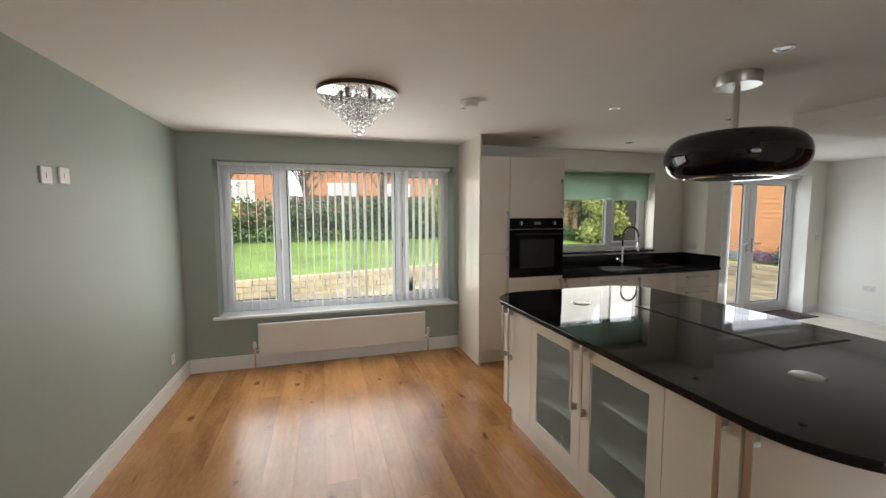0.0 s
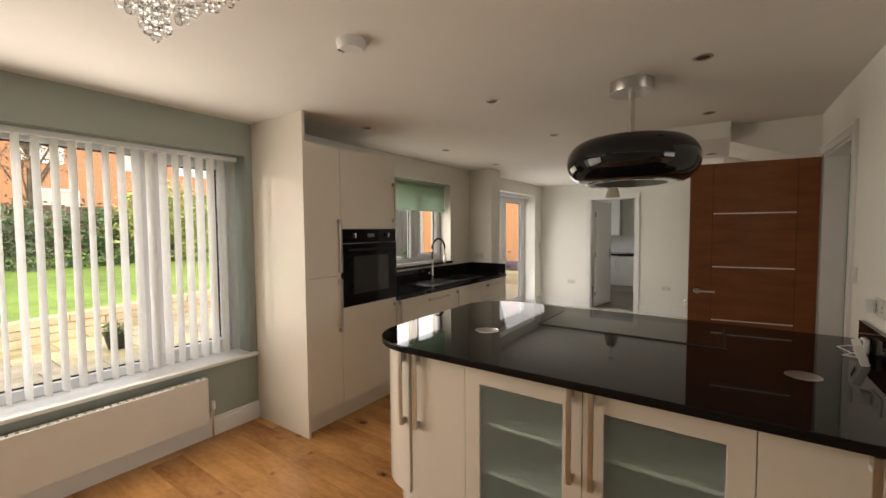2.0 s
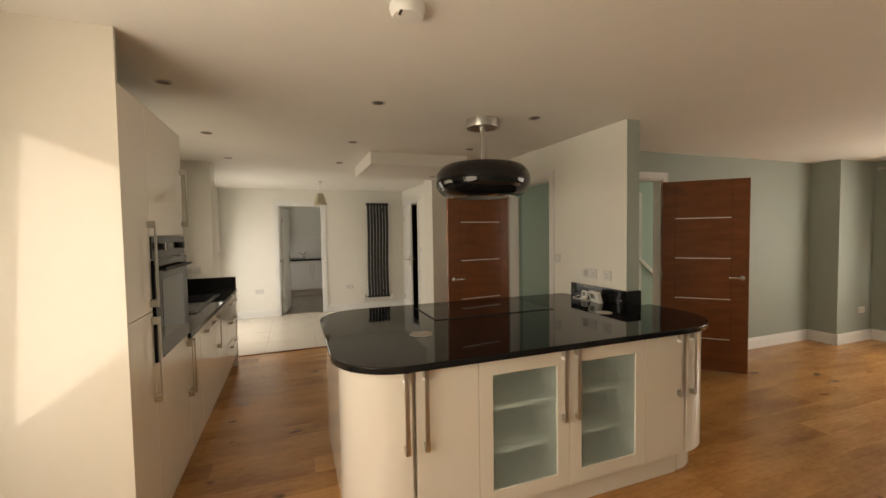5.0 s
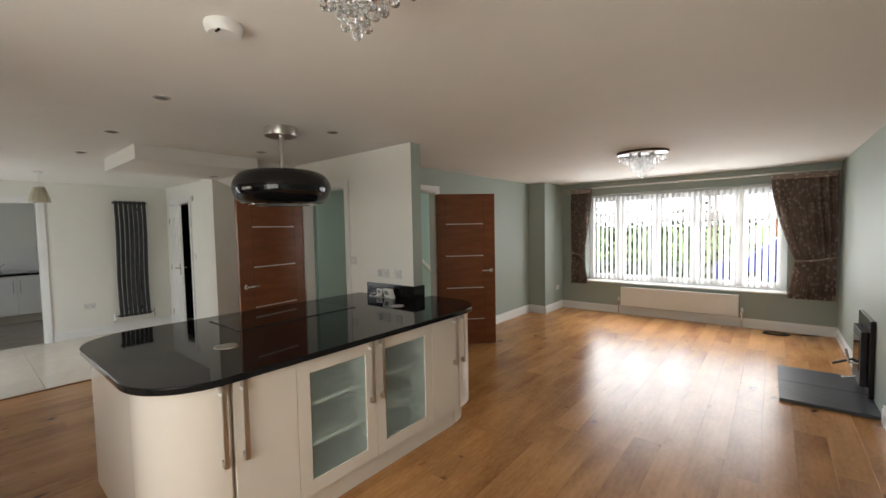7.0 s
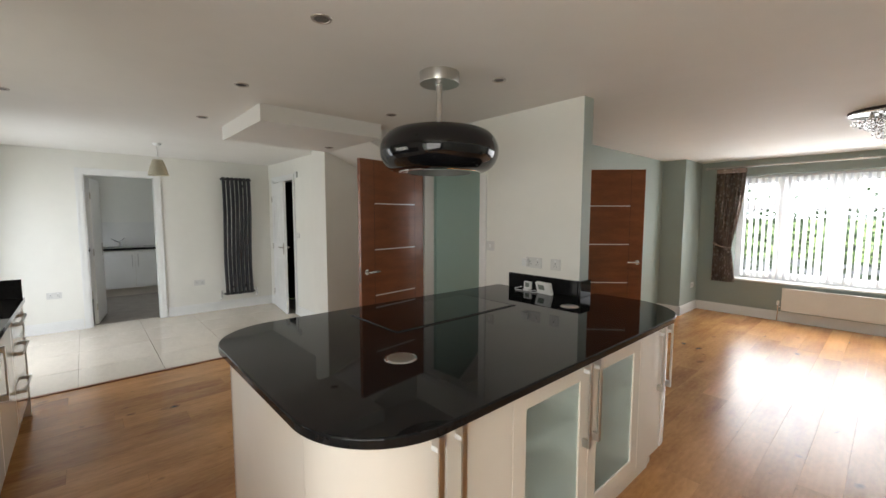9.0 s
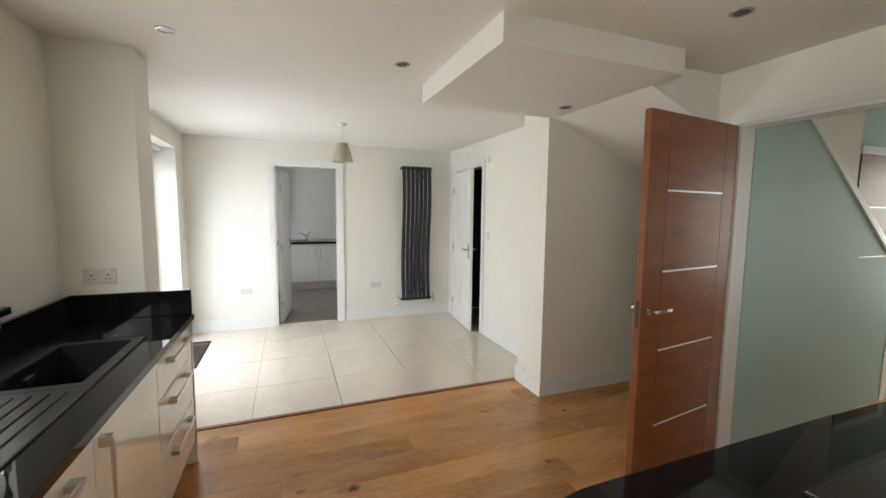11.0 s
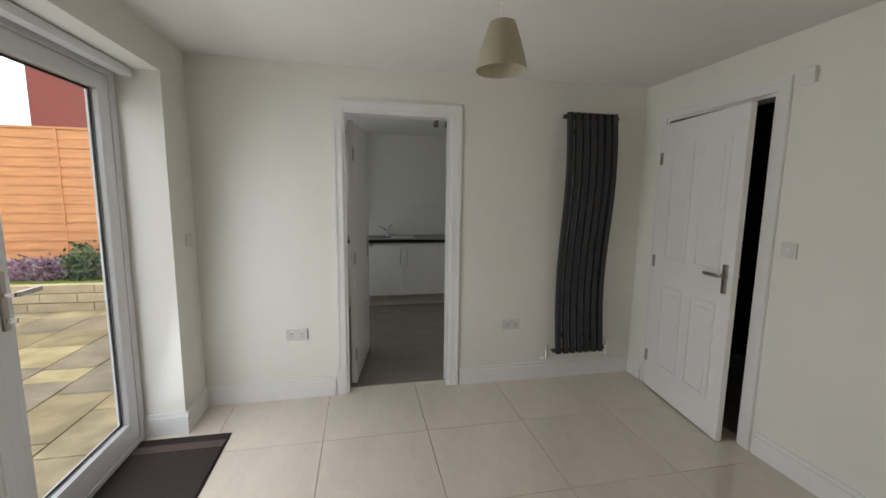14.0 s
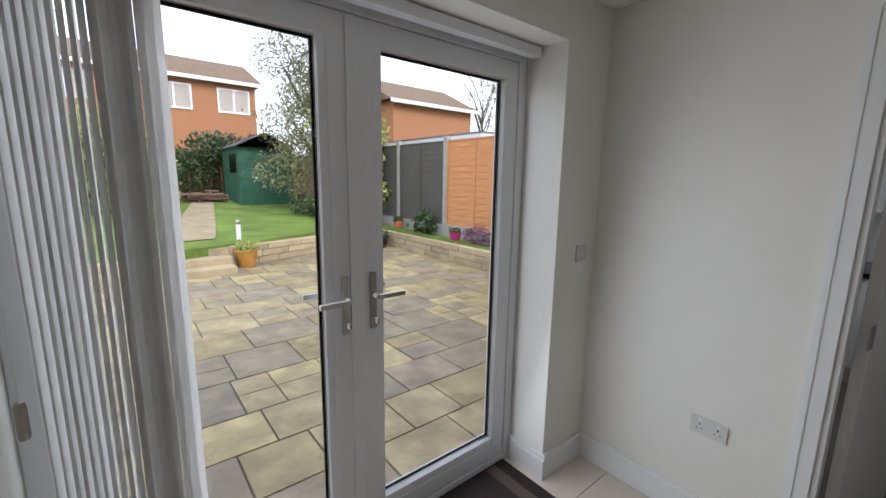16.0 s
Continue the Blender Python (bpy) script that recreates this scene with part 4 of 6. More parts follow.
bm = boxes((3.955, 3.965, 4.01, 4.29, 0.74, 0.915), (4.46, 4.47, 4.01, 4.29, 0.74, 0.915), (3.965, 4.46, 4.01, 4.02, 0.74, 0.915), (3.965, 4.46, 4.28, 4.29, 0.74, 0.915), (3.965, 4.46, 4.02, 4.28, 0.735, 0.745))
part("bowl", bm, SINK, sk)
bm = bmesh.new()
cyl(bm, (4.21, 4.15, 0.745), (4.21, 4.15, 0.75), 0.04, seg=24)
part("waste", bm, STEEL, sk)
part("overflow", boxes((4.18, 4.24, 4.272, 4.281, 0.86, 0.885), bevel=0.002), CHROME, sk)

TX, TY = 3.84, 4.33
tp = thing("kitchen_tap", (TX, TY, 0.928), "chrome tap with a black hose arched over the sink", "tap")
bm = bmesh.new()
cyl(bm, (TX, TY, 0.926), (TX, TY, 0.94), 0.03, seg=24)
cyl(bm, (TX, TY, 0.94), (TX, TY, 1.18), 0.016, seg=20)
part("body", bm, CHROME, tp, smooth=True)
bm = bmesh.new()
cyl(bm, (TX - 0.02, TY, 0.99), (TX - 0.09, TY - 0.02, 1.02), 0.009)
part("lever", bm, CHROME, tp, smooth=True)
pts = [(TX + 0.10 - 0.10 * math.cos(math.pi * k / 16), TY - 0.05 * k / 16, 1.32 + 0.11 * math.sin(math.pi * k / 16)) for k in range(17)]
pts = [(TX, TY, 1.17), (TX, TY, 1.25)] + pts + [(TX + 0.20, TY - 0.05, 1.22)]
part("hose", tube(pts, 0.012, 10), RUBBER, tp, "black flexible hose", smooth=True)
for k in range(14):
    bm = bmesh.new()
    q = pts[1 + k] if 1 + k < len(pts) else pts[-1]
    ball(bm, q, 0.0145, 10, 6, 0.5)
    part("coil_ring", bm, BLACK, tp, smooth=True)
bm = bmesh.new()
cyl(bm, (TX + 0.20, TY - 0.05, 1.23), (TX + 0.20, TY - 0.05, 1.12), 0.015, 0.02, 20)
part("spray_head", bm, CHROME, tp, smooth=True)
bm = bmesh.new()
cyl(bm, (TX, TY, 1.17), (TX + 0.19, TY - 0.048, 1.17), 0.005)
part("holder_arm", bm, CHROME, tp)


def socket(name, at, rz, label, kind="double"):
    """A wall plate; its back lies at the local origin and it faces -y."""
    w = {"double": 0.0735, "single": 0.043}[kind]
    s = thing(name, at, label, "socket" if "socket" in name else "switch", "wall plates", rz)
    part("plate", boxes((-w, w, -0.009, 0.0, -0.043, 0.043), bevel=0.003), PLATE, s, world=False)
    if "socket" in name:
        for x in (-0.036, 0.036) if kind == "double" else (0.0,):
            part("pin_holes", boxes((x - 0.003, x + 0.003, -0.0096, -0.0085, 0.002, 0.012), (x - 0.014, x - 0.007, -0.0096, -0.0085, -0.016, -0.012), (x + 0.007, x + 0.014, -0.0096, -0.0085, -0.016, -0.012)), BLACK, s, world=False)
            part("rocker", boxes((x - 0.007, x + 0.007, -0.012, -0.008, 0.020, 0.034), bevel=0.001), PLASTIC, s, world=False)
    else:
        part("rocker", boxes((-0.008, 0.008, -0.012, -0.008, -0.014, 0.014), bevel=0.001), PLASTIC, s, world=False)
    return s


W_, E_, N_, S_ = 90, -90, 0, 180
socket("light_switch", (-1.2, 2.57, 1.80), W_, "square white light switch on the sage wall", "single")
socket("light_switch", (-1.2, 2.72, 1.81), W_, "square white light switch on the sage wall", "single")
socket("wall_socket", (-1.2, 4.12, 0.30), W_, "white single socket low on the sage wall", "single")
socket("wall_socket", (4.955, 4.30, 1.16), E_, "white double socket above the worktop")
socket("wall_socket", (7.85, 3.84, 0.49), E_, "white double socket low on the cream wall")
socket("wall_socket", (7.85, 2.18, 0.48), E_, "white double socket low on the cream wall")
socket("wall_socket", (5.70, 1.07, 0.53), S_, "white double socket low on the cream wall")
socket("wall_socket", (5.56, 1.07, 0.53), S_, "white single socket low on the cream wall", "single")
socket("light_switch", (7.72, 4.47, 1.21), N_, "square grey-white light switch beside the garden doors", "single")
socket("light_switch", (6.605, 1.07, 1.24), S_, "white light switch beside the cupboard door", "single")
socket("light_switch", (2.97, 0.79, 1.28), S_, "white light switch beside the hall doorway", "single")
socket("wall_socket", (2.50, 0.79, 1.17), S_, "white double socket above the island upstand")
socket("wall_socket", (2.30, 0.79, 1.17), S_, "white single socket above the island upstand", "single")
socket("wall_socket", (2.73, -3.9, 0.42), E_, "white double socket low by the bay window")
se = thing("door_sensor", (6.60, 1.07, 2.15), "small white wall sensor near the ceiling", "sensor")
part("case", boxes((6.57, 6.63, 1.07, 1.10, 2.11, 2.195), bevel=0.006), PLASTIC, se)


# ---- island ----
IX = 1.443
outline = ([(2.87, 0.795), (2.90, 1.9)] + arc(2.57, 2.74, 0.33, 0, 90, 24) + arc(1.735, 2.74, 0.33, 90, 180, 24) + arc(1.815, 0.96, 0.41, 180, 270, 24) + [(2.095, 0.55), (2.095, 0.795)])
solid("island_worktop", slab(bmesh.new(), outline, 0.914, 0.948, 0.006), GRANITE, "polished black granite island top with rounded corners", "worktop")
solid("island_upstand", boxes((2.10, 2.74, 0.793, 0.815, 0.949, 1.068), (2.073, 2.095, 0.665, 0.815, 0.949, 1.068), bevel=0.002), GRANITE, "polished black granite upstand wrapped round the wall end", "upstand")


def island_unit(name, y0, y1, label, body=None, plinth=True):
    c = thing(name, (2.0, (y0 + y1) / 2, 0.0), label, "cabinet", "island cabinets")
    part("body", body or boxes((IX + 0.021, 2.05, y0 + 0.001, y1 - 0.001, 0.15, 0.910)), CARCASS, c)
    if plinth:
        part("plinth", boxes((IX + 0.06, IX + 0.075, y0, y1, 0, 0.15)), CABINET, c)
    return c


def curved_door(cx, cy, r, a0, a1, z0, z1, t=0.02):
    bm = bmesh.new()
    slab(bm, arc(cx, cy, r, a0, a1, 14) + arc(cx, cy, r - t, a1, a0, 14), z0, z1)
    return bm


# curved end by the window
c = island_unit("curved_cabinet", 2.71, 3.03, "cream gloss cabinet with a curved corner door",
                slab(bmesh.new(), [(2.05, 2.712), (2.05, 2.99)] + arc(1.743, 2.72, 0.278, 90, 180) + [(1.465, 2.712)], 0.15, 0.910), False)
d = part("door", curved_door(1.743, 2.73, 0.30, 90, 180, 0.152, 0.908), CABINET, c, smooth=True)
bar_handle(d, IX, 2.76, 0.72, 0.385, "z", (-1, 0), True)
part("plinth", slab(bmesh.new(), arc(1.755, 2.72, 0.25, 90, 180) + [(2.0, 2.71), (2.0, 2.97)], 0, 0.15), CABINET, c)
sp = thing("island_side_panel", (2.4, 3.02, 0.0), "cream gloss panel closing the island's end", "panel")
part("panel", boxes((1.745, 2.55, 3.01, 3.03, 0.152, 0.908)), CABINET, sp)
part("curved_corner", curved_door(2.55, 2.74, 0.29, 0, 90, 0.152, 0.908), CABINET, sp, smooth=True)
part("back_panel", boxes((2.82, 2.84, 0.80, 2.738, 0.152, 0.908)), CABINET, sp)
part("plinth", boxes((1.77, 2.55, 2.955, 2.97, 0, 0.15), (2.77, 2.785, 0.80, 2.72, 0, 0.15)), CABINET, sp)
c = island_unit("base_cabinet", 2.386, 2.71, "cream gloss island base cabinet")
d = part("door", boxes((IX, IX + 0.02, 2.38615, 2.7085, 0.152, 0.908), bevel=0.0025), CABINET, c)
bar_handle(d, IX, 2.665, 0.72, 0.385, "z", (-1, 0), True)

gc = thing("glazed_cabinet", (1.75, 1.84, 0.0), "cream cabinet with two frosted glass doors and shelves", "cabinet", "island cabinets")
part("carcass", boxes((IX + 0.021, 2.05, 1.295, 1.313, 0.15, 0.910), (IX + 0.021, 2.05, 2.367, 2.385, 0.15, 0.910), (IX + 0.021, 2.05, 1.313, 2.367, 0.15, 0.168), (IX + 0.021, 2.05, 1.313, 2.367, 0.892, 0.910), (2.03, 2.05, 1.313, 2.367, 0.168, 0.892), (IX + 0.03, 2.03, 1.832, 1.848, 0.168, 0.892)), WHITE, gc)
for z in (0.40, 0.63):
    for y0, y1 in ((1.313, 1.832), (1.848, 2.367)):
        part("shelf", boxes((IX + 0.035, 2.03, y0, y1, z, z + 0.018)), WHITE, gc)
part("plinth", boxes((IX + 0.06, IX + 0.075, 1.294, 2.386, 0, 0.15)), CABINET, gc)
for y0, y1, hy in ((1.294, 1.84, 1.80), (1.84, 2.386, 1.885)):
    bm = bmesh.new()
    w = 0.078
    ring_frame(bm, y0 + 0.0015, y1 - 0.0015, 0.152, 0.908, w, IX, IX + 0.02, "y", 0.002)
    d = part("door", bm, CABINET, gc)
    part("frosted_pane", boxes((IX + 0.008, IX + 0.012, y0 + w - 0.004, y1 - w + 0.004, 0.152 + w - 0.004, 0.908 - w + 0.004)), FROST, d, "frosted glass pane").visible_shadow = False
    bar_handle(d, IX, hy, 0.72, 0.39, "z", (-1, 0), True)

c = island_unit("base_cabinet", 0.98, 1.294, "cream gloss island base cabinet")
d = part("door", boxes((IX, IX + 0.02, 0.9815, 1.2925, 0.152, 0.908), bevel=0.0025), CABINET, c)
bar_handle(d, IX, 1.035, 0.72, 0.385, "z", (-1, 0), True)
c = island_unit("curved_cabinet", 0.59, 0.98, "cream gloss cabinet with a curved corner door",
                slab(bmesh.new(), [(2.05, 0.978), (1.465, 0.978)] + arc(1.81, 0.96, 0.345, 180, 270) + [(2.05, 0.615)], 0.15, 0.910), False)
d = part("door", curved_door(1.813, 0.96, 0.37, 180, 270, 0.152, 0.908), CABINET, c, smooth=True)
bar_handle(d, IX, 0.93, 0.72, 0.385, "z", (-1, 0), True)
part("plinth", slab(bmesh.new(), arc(1.82, 0.96, 0.31, 180, 270) + [(2.0, 0.65), (2.0, 0.98)], 0, 0.15), CABINET, c)

hob = thing("induction_hob", (2.48, 1.85, 0.948), "flush black glass hob set in the island", "hob")
part("glass_top", boxes((2.252, 2.72, 1.385, 2.322, 0.9485, 0.952), bevel=0.001), GLOSSBLACK, hob)
part("edge_slot", boxes((2.232, 2.250, 1.366, 2.334, 0.9485, 0.9505), (2.250, 2.72, 2.324, 2.334, 0.9485, 0.9505), (2.250, 2.72, 1.372, 1.382, 0.9485, 0.9505)), RUBBER, hob, "dark recessed slot")
pu = thing("popup_socket", (1.93, 2.53, 0.948), "round steel pop-up socket cap in the worktop", "socket")
bm = bmesh.new()
lathe(bm, (1.93, 2.53, 0.9485), [(0, 0.004), (0.05, 0.004), (0.056, 0.003), (0.06, 0)], 36)
part("cap", bm, STEEL, pu, smooth=True)
bm = bmesh.new()
lathe(bm, (1.93, 2.53, 0.9485), [(0.0605, 0), (0.0605, 0.0035), (0.068, 0.0025), (0.070, 0)], 36)
part("ring", bm, CHROME, pu, smooth=True)
pc = thing("cable_port", (1.98, 1.12, 0.948), "round steel cable port in the worktop", "cable port")
bm = bmesh.new()
lathe(bm, (1.98, 1.12, 0.9485), [(0, 0.004), (0.05, 0.004), (0.056, 0.003), (0.06, 0)], 36)
part("cap", bm, STEEL, pc, smooth=True)

th = thing("thermostat", (2.33, 0.87, 0.949), "white room thermostat leaning on the upstand", "thermostat", rz=0)
tilt = Matrix.Translation((2.33, 0.86, 0.952)) @ pose(0, 0, 0, 18, 0, 172)
for nm, dims, m_ in (("case", (-0.07, 0.07, -0.03, 0.0, 0, 0.095), PLASTIC), ("display", (-0.045, 0.015, -0.0315, -0.029, 0.04, 0.08), LCD), ("buttons", (0.028, 0.055, -0.033, -0.029, 0.045, 0.075), PLASTIC)):
    bm = boxes(dims, bevel=0.004 if nm == "case" else 0.0005)
    bmesh.ops.transform(bm, matrix=tilt, verts=bm.verts)
    part(nm, bm, m_, th)
rc = thing("receiver_box", (2.53, 0.85, 0.949), "small white receiver with a green display", "receiver")
bm = boxes((2.49, 2.56, 0.825, 0.845, 0.958, 1.018), bevel=0.004)
part("case", bm, PLASTIC, rc)
part("display", boxes((2.505, 2.545, 0.8445, 0.8465, 0.973, 1.008)), LCD, rc)
part("foot", boxes((2.50, 2.55, 0.825, 0.87, 0.949, 0.96), bevel=0.003), PLASTIC, rc)
pts = [(2.49, 0.85, 0.935), (2.45, 0.90, 0.926), (2.41, 0.93, 0.926), (2.386, 0.88, 0.928), (2.44, 0.86, 0.93), (2.47, 0.89, 0.926), (2.58, 0.92, 0.926), (2.63, 0.87, 0.926), (2.57, 0.85, 0.945)]
solid("white_cable", tube([(x, y, z + 0.028) for x, y, z in pts], 0.003, 6), PLASTIC, "thin white cable looped on the worktop", "cable", smooth=True)
solid("plug_adaptor", boxes((2.54, 2.59, 0.80, 0.84, 1.14, 1.20), bevel=0.005), PLASTIC, "small grey-white plug in the socket", "plug")

# cooker hood hung over the island
HX, HY = 2.455, 1.855
hd = thing("cooker_hood", (HX, HY, 1.81), "gloss black ring-shaped hood on a steel pole", "cooker hood")
bm = bmesh.new()
prof = [(0.20, 0.0), (0.245, 0.0)]
prof += [(0.245 + 0.115 * math.sin(radians(a)), 0.125 - 0.125 * math.cos(radians(a))) for a in range(10, 171, 10)]
prof += [(0.245, 0.25), (0.10, 0.256), (0.0, 0.256)]
lathe(bm, (HX, HY, 1.81), prof, 64)
part("body", bm, GLOSSBLACK, hd, smooth=True)
bm = bmesh.new()
lathe(bm, (HX, HY, 1.81), [(0.20, 0.0), (0.20, 0.05), (0.0, 0.05)], 48)
part("filter", bm, FILTER, hd, "grey filter disc underneath", smooth=True)
bm = bmesh.new()
lathe(bm, (HX, HY, 1.81), [(0.199, -0.002), (0.248, -0.004), (0.252, 0.004)], 48)
part("rim", bm, CHROME, hd, smooth=True)
bm = bmesh.new()
cyl(bm, (HX, HY, 2.04), (HX, HY, 2.345), 0.018, seg=20)
part("pole", bm, STEEL, hd, smooth=True)
bm = bmesh.new()
lathe(bm, (HX, HY, 2.335), [(0, 0), (0.118, 0), (0.12, 0.004), (0.12, 0.065)], 40)
part("ceiling_plate", bm, STEEL, hd, smooth=True)

# ceiling fittings
dl = None
for x in (2.29, 3.48, 4.65):
    for y in (3.87, 2.68, 1.50):
        z = 2.27 if (x > 4 and y < 2) else 2.4
        if dl is None:
            dl = thing("downlight", (x, y, z), "recessed steel ceiling downlight, switched off", "downlight", "kitchen downlights")
            bm = bmesh.new()
            lathe(bm, (x, y, z), [(0.032, -0.002), (0.034, -0.005), (0.044, -0.004), (0.046, 0.0)], 28)
            part("ring", bm, SATIN, dl, smooth=True)
            bm = bmesh.new()
            lathe(bm, (x, y, z), [(0, -0.0015), (0.032, -0.0015)], 24)
            part("lens", bm, LENS, dl)
        else:
            copy_thing(dl, pose(x, y, z))
sm = thing("smoke_alarm", (1.15, 2.80, 2.36), "round white smoke alarm on the ceiling", "smoke alarm")
bm = bmesh.new()
lathe(bm, (1.15, 2.80, 2.4), [(0.066, 0), (0.068, -0.012), (0.062, -0.034), (0.055, -0.042), (0.0, -0.046)], 32)
part("case", bm, PLASTIC, sm, smooth=True)
part("vent", boxes(*[(1.105 + 0.012 * k, 1.110 + 0.012 * k, 2.83, 2.84, 2.3535, 2.359) for k in range(3)]), BLACK, sm)


def chandelier(name, at, label):
    ch = thing(name, at, label, "chandelier", "crystal ceiling lights")
    bm = bmesh.new()
    lathe(bm, (0, 0, 0), [(0, -0.025), (0.245, -0.025), (0.252, -0.02), (0.252, 0.0)], 48)
    part("mirror_plate", bm, CHROME, ch, "mirror chrome ceiling plate", smooth=True, world=False)
    bm = bmesh.new()
    lathe(bm, (0, 0, 0), [(0.253, -0.024), (0.262, -0.024), (0.262, 0.0), (0.253, 0.0), (0.253, -0.024)], 48)
    part("rim", bm, BRASSD, ch, "dark rim", smooth=True, world=False)
    for k in range(5):
        a = 2 * math.pi * k / 5 + 0.3
        bm = bmesh.new()
        cyl(bm, (0.12 * math.cos(a), 0.12 * math.sin(a), -0.025), (0.12 * math.cos(a), 0.12 * math.sin(a), -0.075), 0.017)
        part("lamp_holder", bm, SATIN, ch, smooth=True, world=False)
    kinds = {}
    for ring, (r, n, beads) in enumerate(((0.0, 1, 9), (0.03, 5, 8), (0.065, 8, 6), (0.10, 10, 5), (0.14, 12, 3), (0.18, 16, 2), (0.225, 20, 1))):
        if beads not in kinds:
            bm = bmesh.new()
            drop = 0.0245 * beads + 0.035
            cyl(bm, (0, 0, 0), (0, 0, -drop), 0.0012, seg=4)
            for b_ in range(beads):
                ball(bm, (0, 0, -drop + 0.026 * b_), 0.0145 if b_ == 0 else 0.0105, 8, 6)
            box(bm, -0.006, 0.006, -0.003, 0.003, -0.045, -0.006)
            kinds[beads] = mesh_of("crystal_strand", bm, CRYSTAL, False)
        for k in range(n):
            a = 2 * math.pi * (k + 0.5 * (ring % 2)) / n
            ob = new("crystal_strand", kinds[beads])
            ob.parent = ch
            ob.location = (r * math.cos(a), r * math.sin(a), -0.025)
    return ch


ch1 = chandelier("chandelier", (0.372, 2.79, 2.4), "round chrome ceiling light hung with crystal drops")
copy_thing(ch1, pose(0.64, -1.38, 2.4))


# ---- radiators ----
def radiator(name, x0, x1, wy, s, z0, z1, label):
    """A ribbed panel radiator on the wall face at wy, standing off s along y."""
    r = thing(name, ((x0 + x1) / 2, wy + s * 0.06, z0), label, "radiator", "panel radiators")
    bm = bmesh.new()
    box(bm, x0, x1, *sorted((wy + s * 0.086, wy + s * 0.101)), z0, z1, 0.005)
    part("front_panel", bm, ENAMEL, r)
    part("back_panel", boxes((x0 + 0.005, x1 - 0.005, *sorted((wy + s * 0.03, wy + s * 0.042)), z0, z1 - 0.005), bevel=0.004), ENAMEL, r)
    bm = bmesh.new()
    for k in range(int((x1 - x0) / 0.04)):
        box(bm, x0 + 0.012 + k * 0.04, x0 + 0.038 + k * 0.04, *sorted((wy + s * 0.045, wy + s * 0.083)), z1 - 0.006, z1 - 0.002)
    part("top_grille", bm, ENAMEL, r)
    part("side_cover", boxes((x0 - 0.003, x0, *sorted((wy + s * 0.03, wy + s * 0.1)), z0, z1), (x1, x1 + 0.003, *sorted((wy + s * 0.03, wy + s * 0.1)), z0, z1)), ENAMEL, r)
    part("bracket", boxes((x0 + 0.2, x0 + 0.23, *sorted((wy, wy + s * 0.03)), z0 + 0.05, z1 - 0.05), (x1 - 0.23, x1 - 0.2, *sorted((wy, wy + s * 0.03)), z0 + 0.05, z1 - 0.05)), ENAMEL, r)
    for x, sx in ((x0, -1), (x1, 1)):
        bm = bmesh.new()
        y = wy + s * 0.06
        cyl(bm, (x, y, z0 + 0.05), (x + sx * 0.05, y, z0 + 0.05), 0.011)
        cyl(bm, (x + sx * 0.045, y, z0 + 0.02), (x + sx * 0.045, y, z0 + 0.085), 0.013)
        v = part("valve", bm, CHROME, r, "chrome radiator valve", smooth=True)
        bm = bmesh.new()
        cyl(bm, (x + sx * 0.045, y, z0 + 0.08), (x + sx * 0.045, y, z0 + 0.14), 0.019, 0.016)
        part("valve_cap", bm, PLASTIC, v, smooth=True)
        bm = bmesh.new()
        cyl(bm, (x + sx * 0.045, y, 0.0), (x + sx * 0.045, y, z0 + 0.03), 0.0075)
        part("pipe", bm, CHROME, r, smooth=True)
    return r


radiator("radiator", -0.53, 1.23, 4.54, -1, 0.145, 0.478, "long low white panel radiator under the garden window")
radiator("radiator", -0.10, 1.60, -4.14, 1, 0.165, 0.50, "long low white panel radiator under the bay window")

vr = thing("vertical_radiator", (7.765, 1.62, 0.22), "tall wavy anthracite designer radiator", "radiator")
n = 7
for k in range(n):
    y0 = 1.405 + k * 0.062
    bm = bmesh.new()
    prev = None
    for j in range(25):
        t_ = j / 24
        z = 0.25 + 1.90 * t_
        x = 7.737 + 0.036 * math.sin(2 * math.pi * (t_ - 0.03))
        ring = [bm.verts.new(p) for p in ((x - 0.012, y0 + 0.008, z), (x - 0.016, y0 + 0.028, z), (x - 0.012, y0 + 0.048, z), (x + 0.012, y0 + 0.054, z), (x + 0.012, y0 + 0.002, z))]
        if prev:
            for i in range(5):
                bm.faces.new((prev[i], prev[(i + 1) % 5], ring[(i + 1) % 5], ring[i]))
        else:
            bm.faces.new(ring[::-1])
        prev = ring
    bm.faces.new(prev)
    part("column", bm, ANTHRA, vr, smooth=True)
for z in (0.27, 2.12):
    bm = bmesh.new()
    cyl(bm, (7.752, 1.39, z), (7.752, 1.85, z), 0.017)
    part("header", bm, ANTHRA, vr, smooth=True)
for y in (1.5, 1.71):
    for z in (0.35, 2.0):
        part("bracket", boxes((7.755, 7.85, y, y + 0.03, z, z + 0.04)), ANTHRA, vr)
for y, s in ((1.39, -1), (1.85, 1)):
    bm = bmesh.new()
    cyl(bm, (7.775, y, 0.27), (7.775, y + s * 0.045, 0.27), 0.012)
    cyl(bm, (7.775, y + s * 0.04, 0.20), (7.775, y + s * 0.04, 0.32), 0.014)
    v = part("valve", bm, CHROME, vr, smooth=True)
    bm = bmesh.new()
    cyl(bm, (7.775, y + s * 0.04, 0.20), (7.83, y + s * 0.04, 0.17), 0.008)
    cyl(bm, (7.825, y + s * 0.04, 0.17), (7.852, y + s * 0.04, 0.17), 0.014)
    part("pipe", bm, PLASTIC, v, smooth=True)

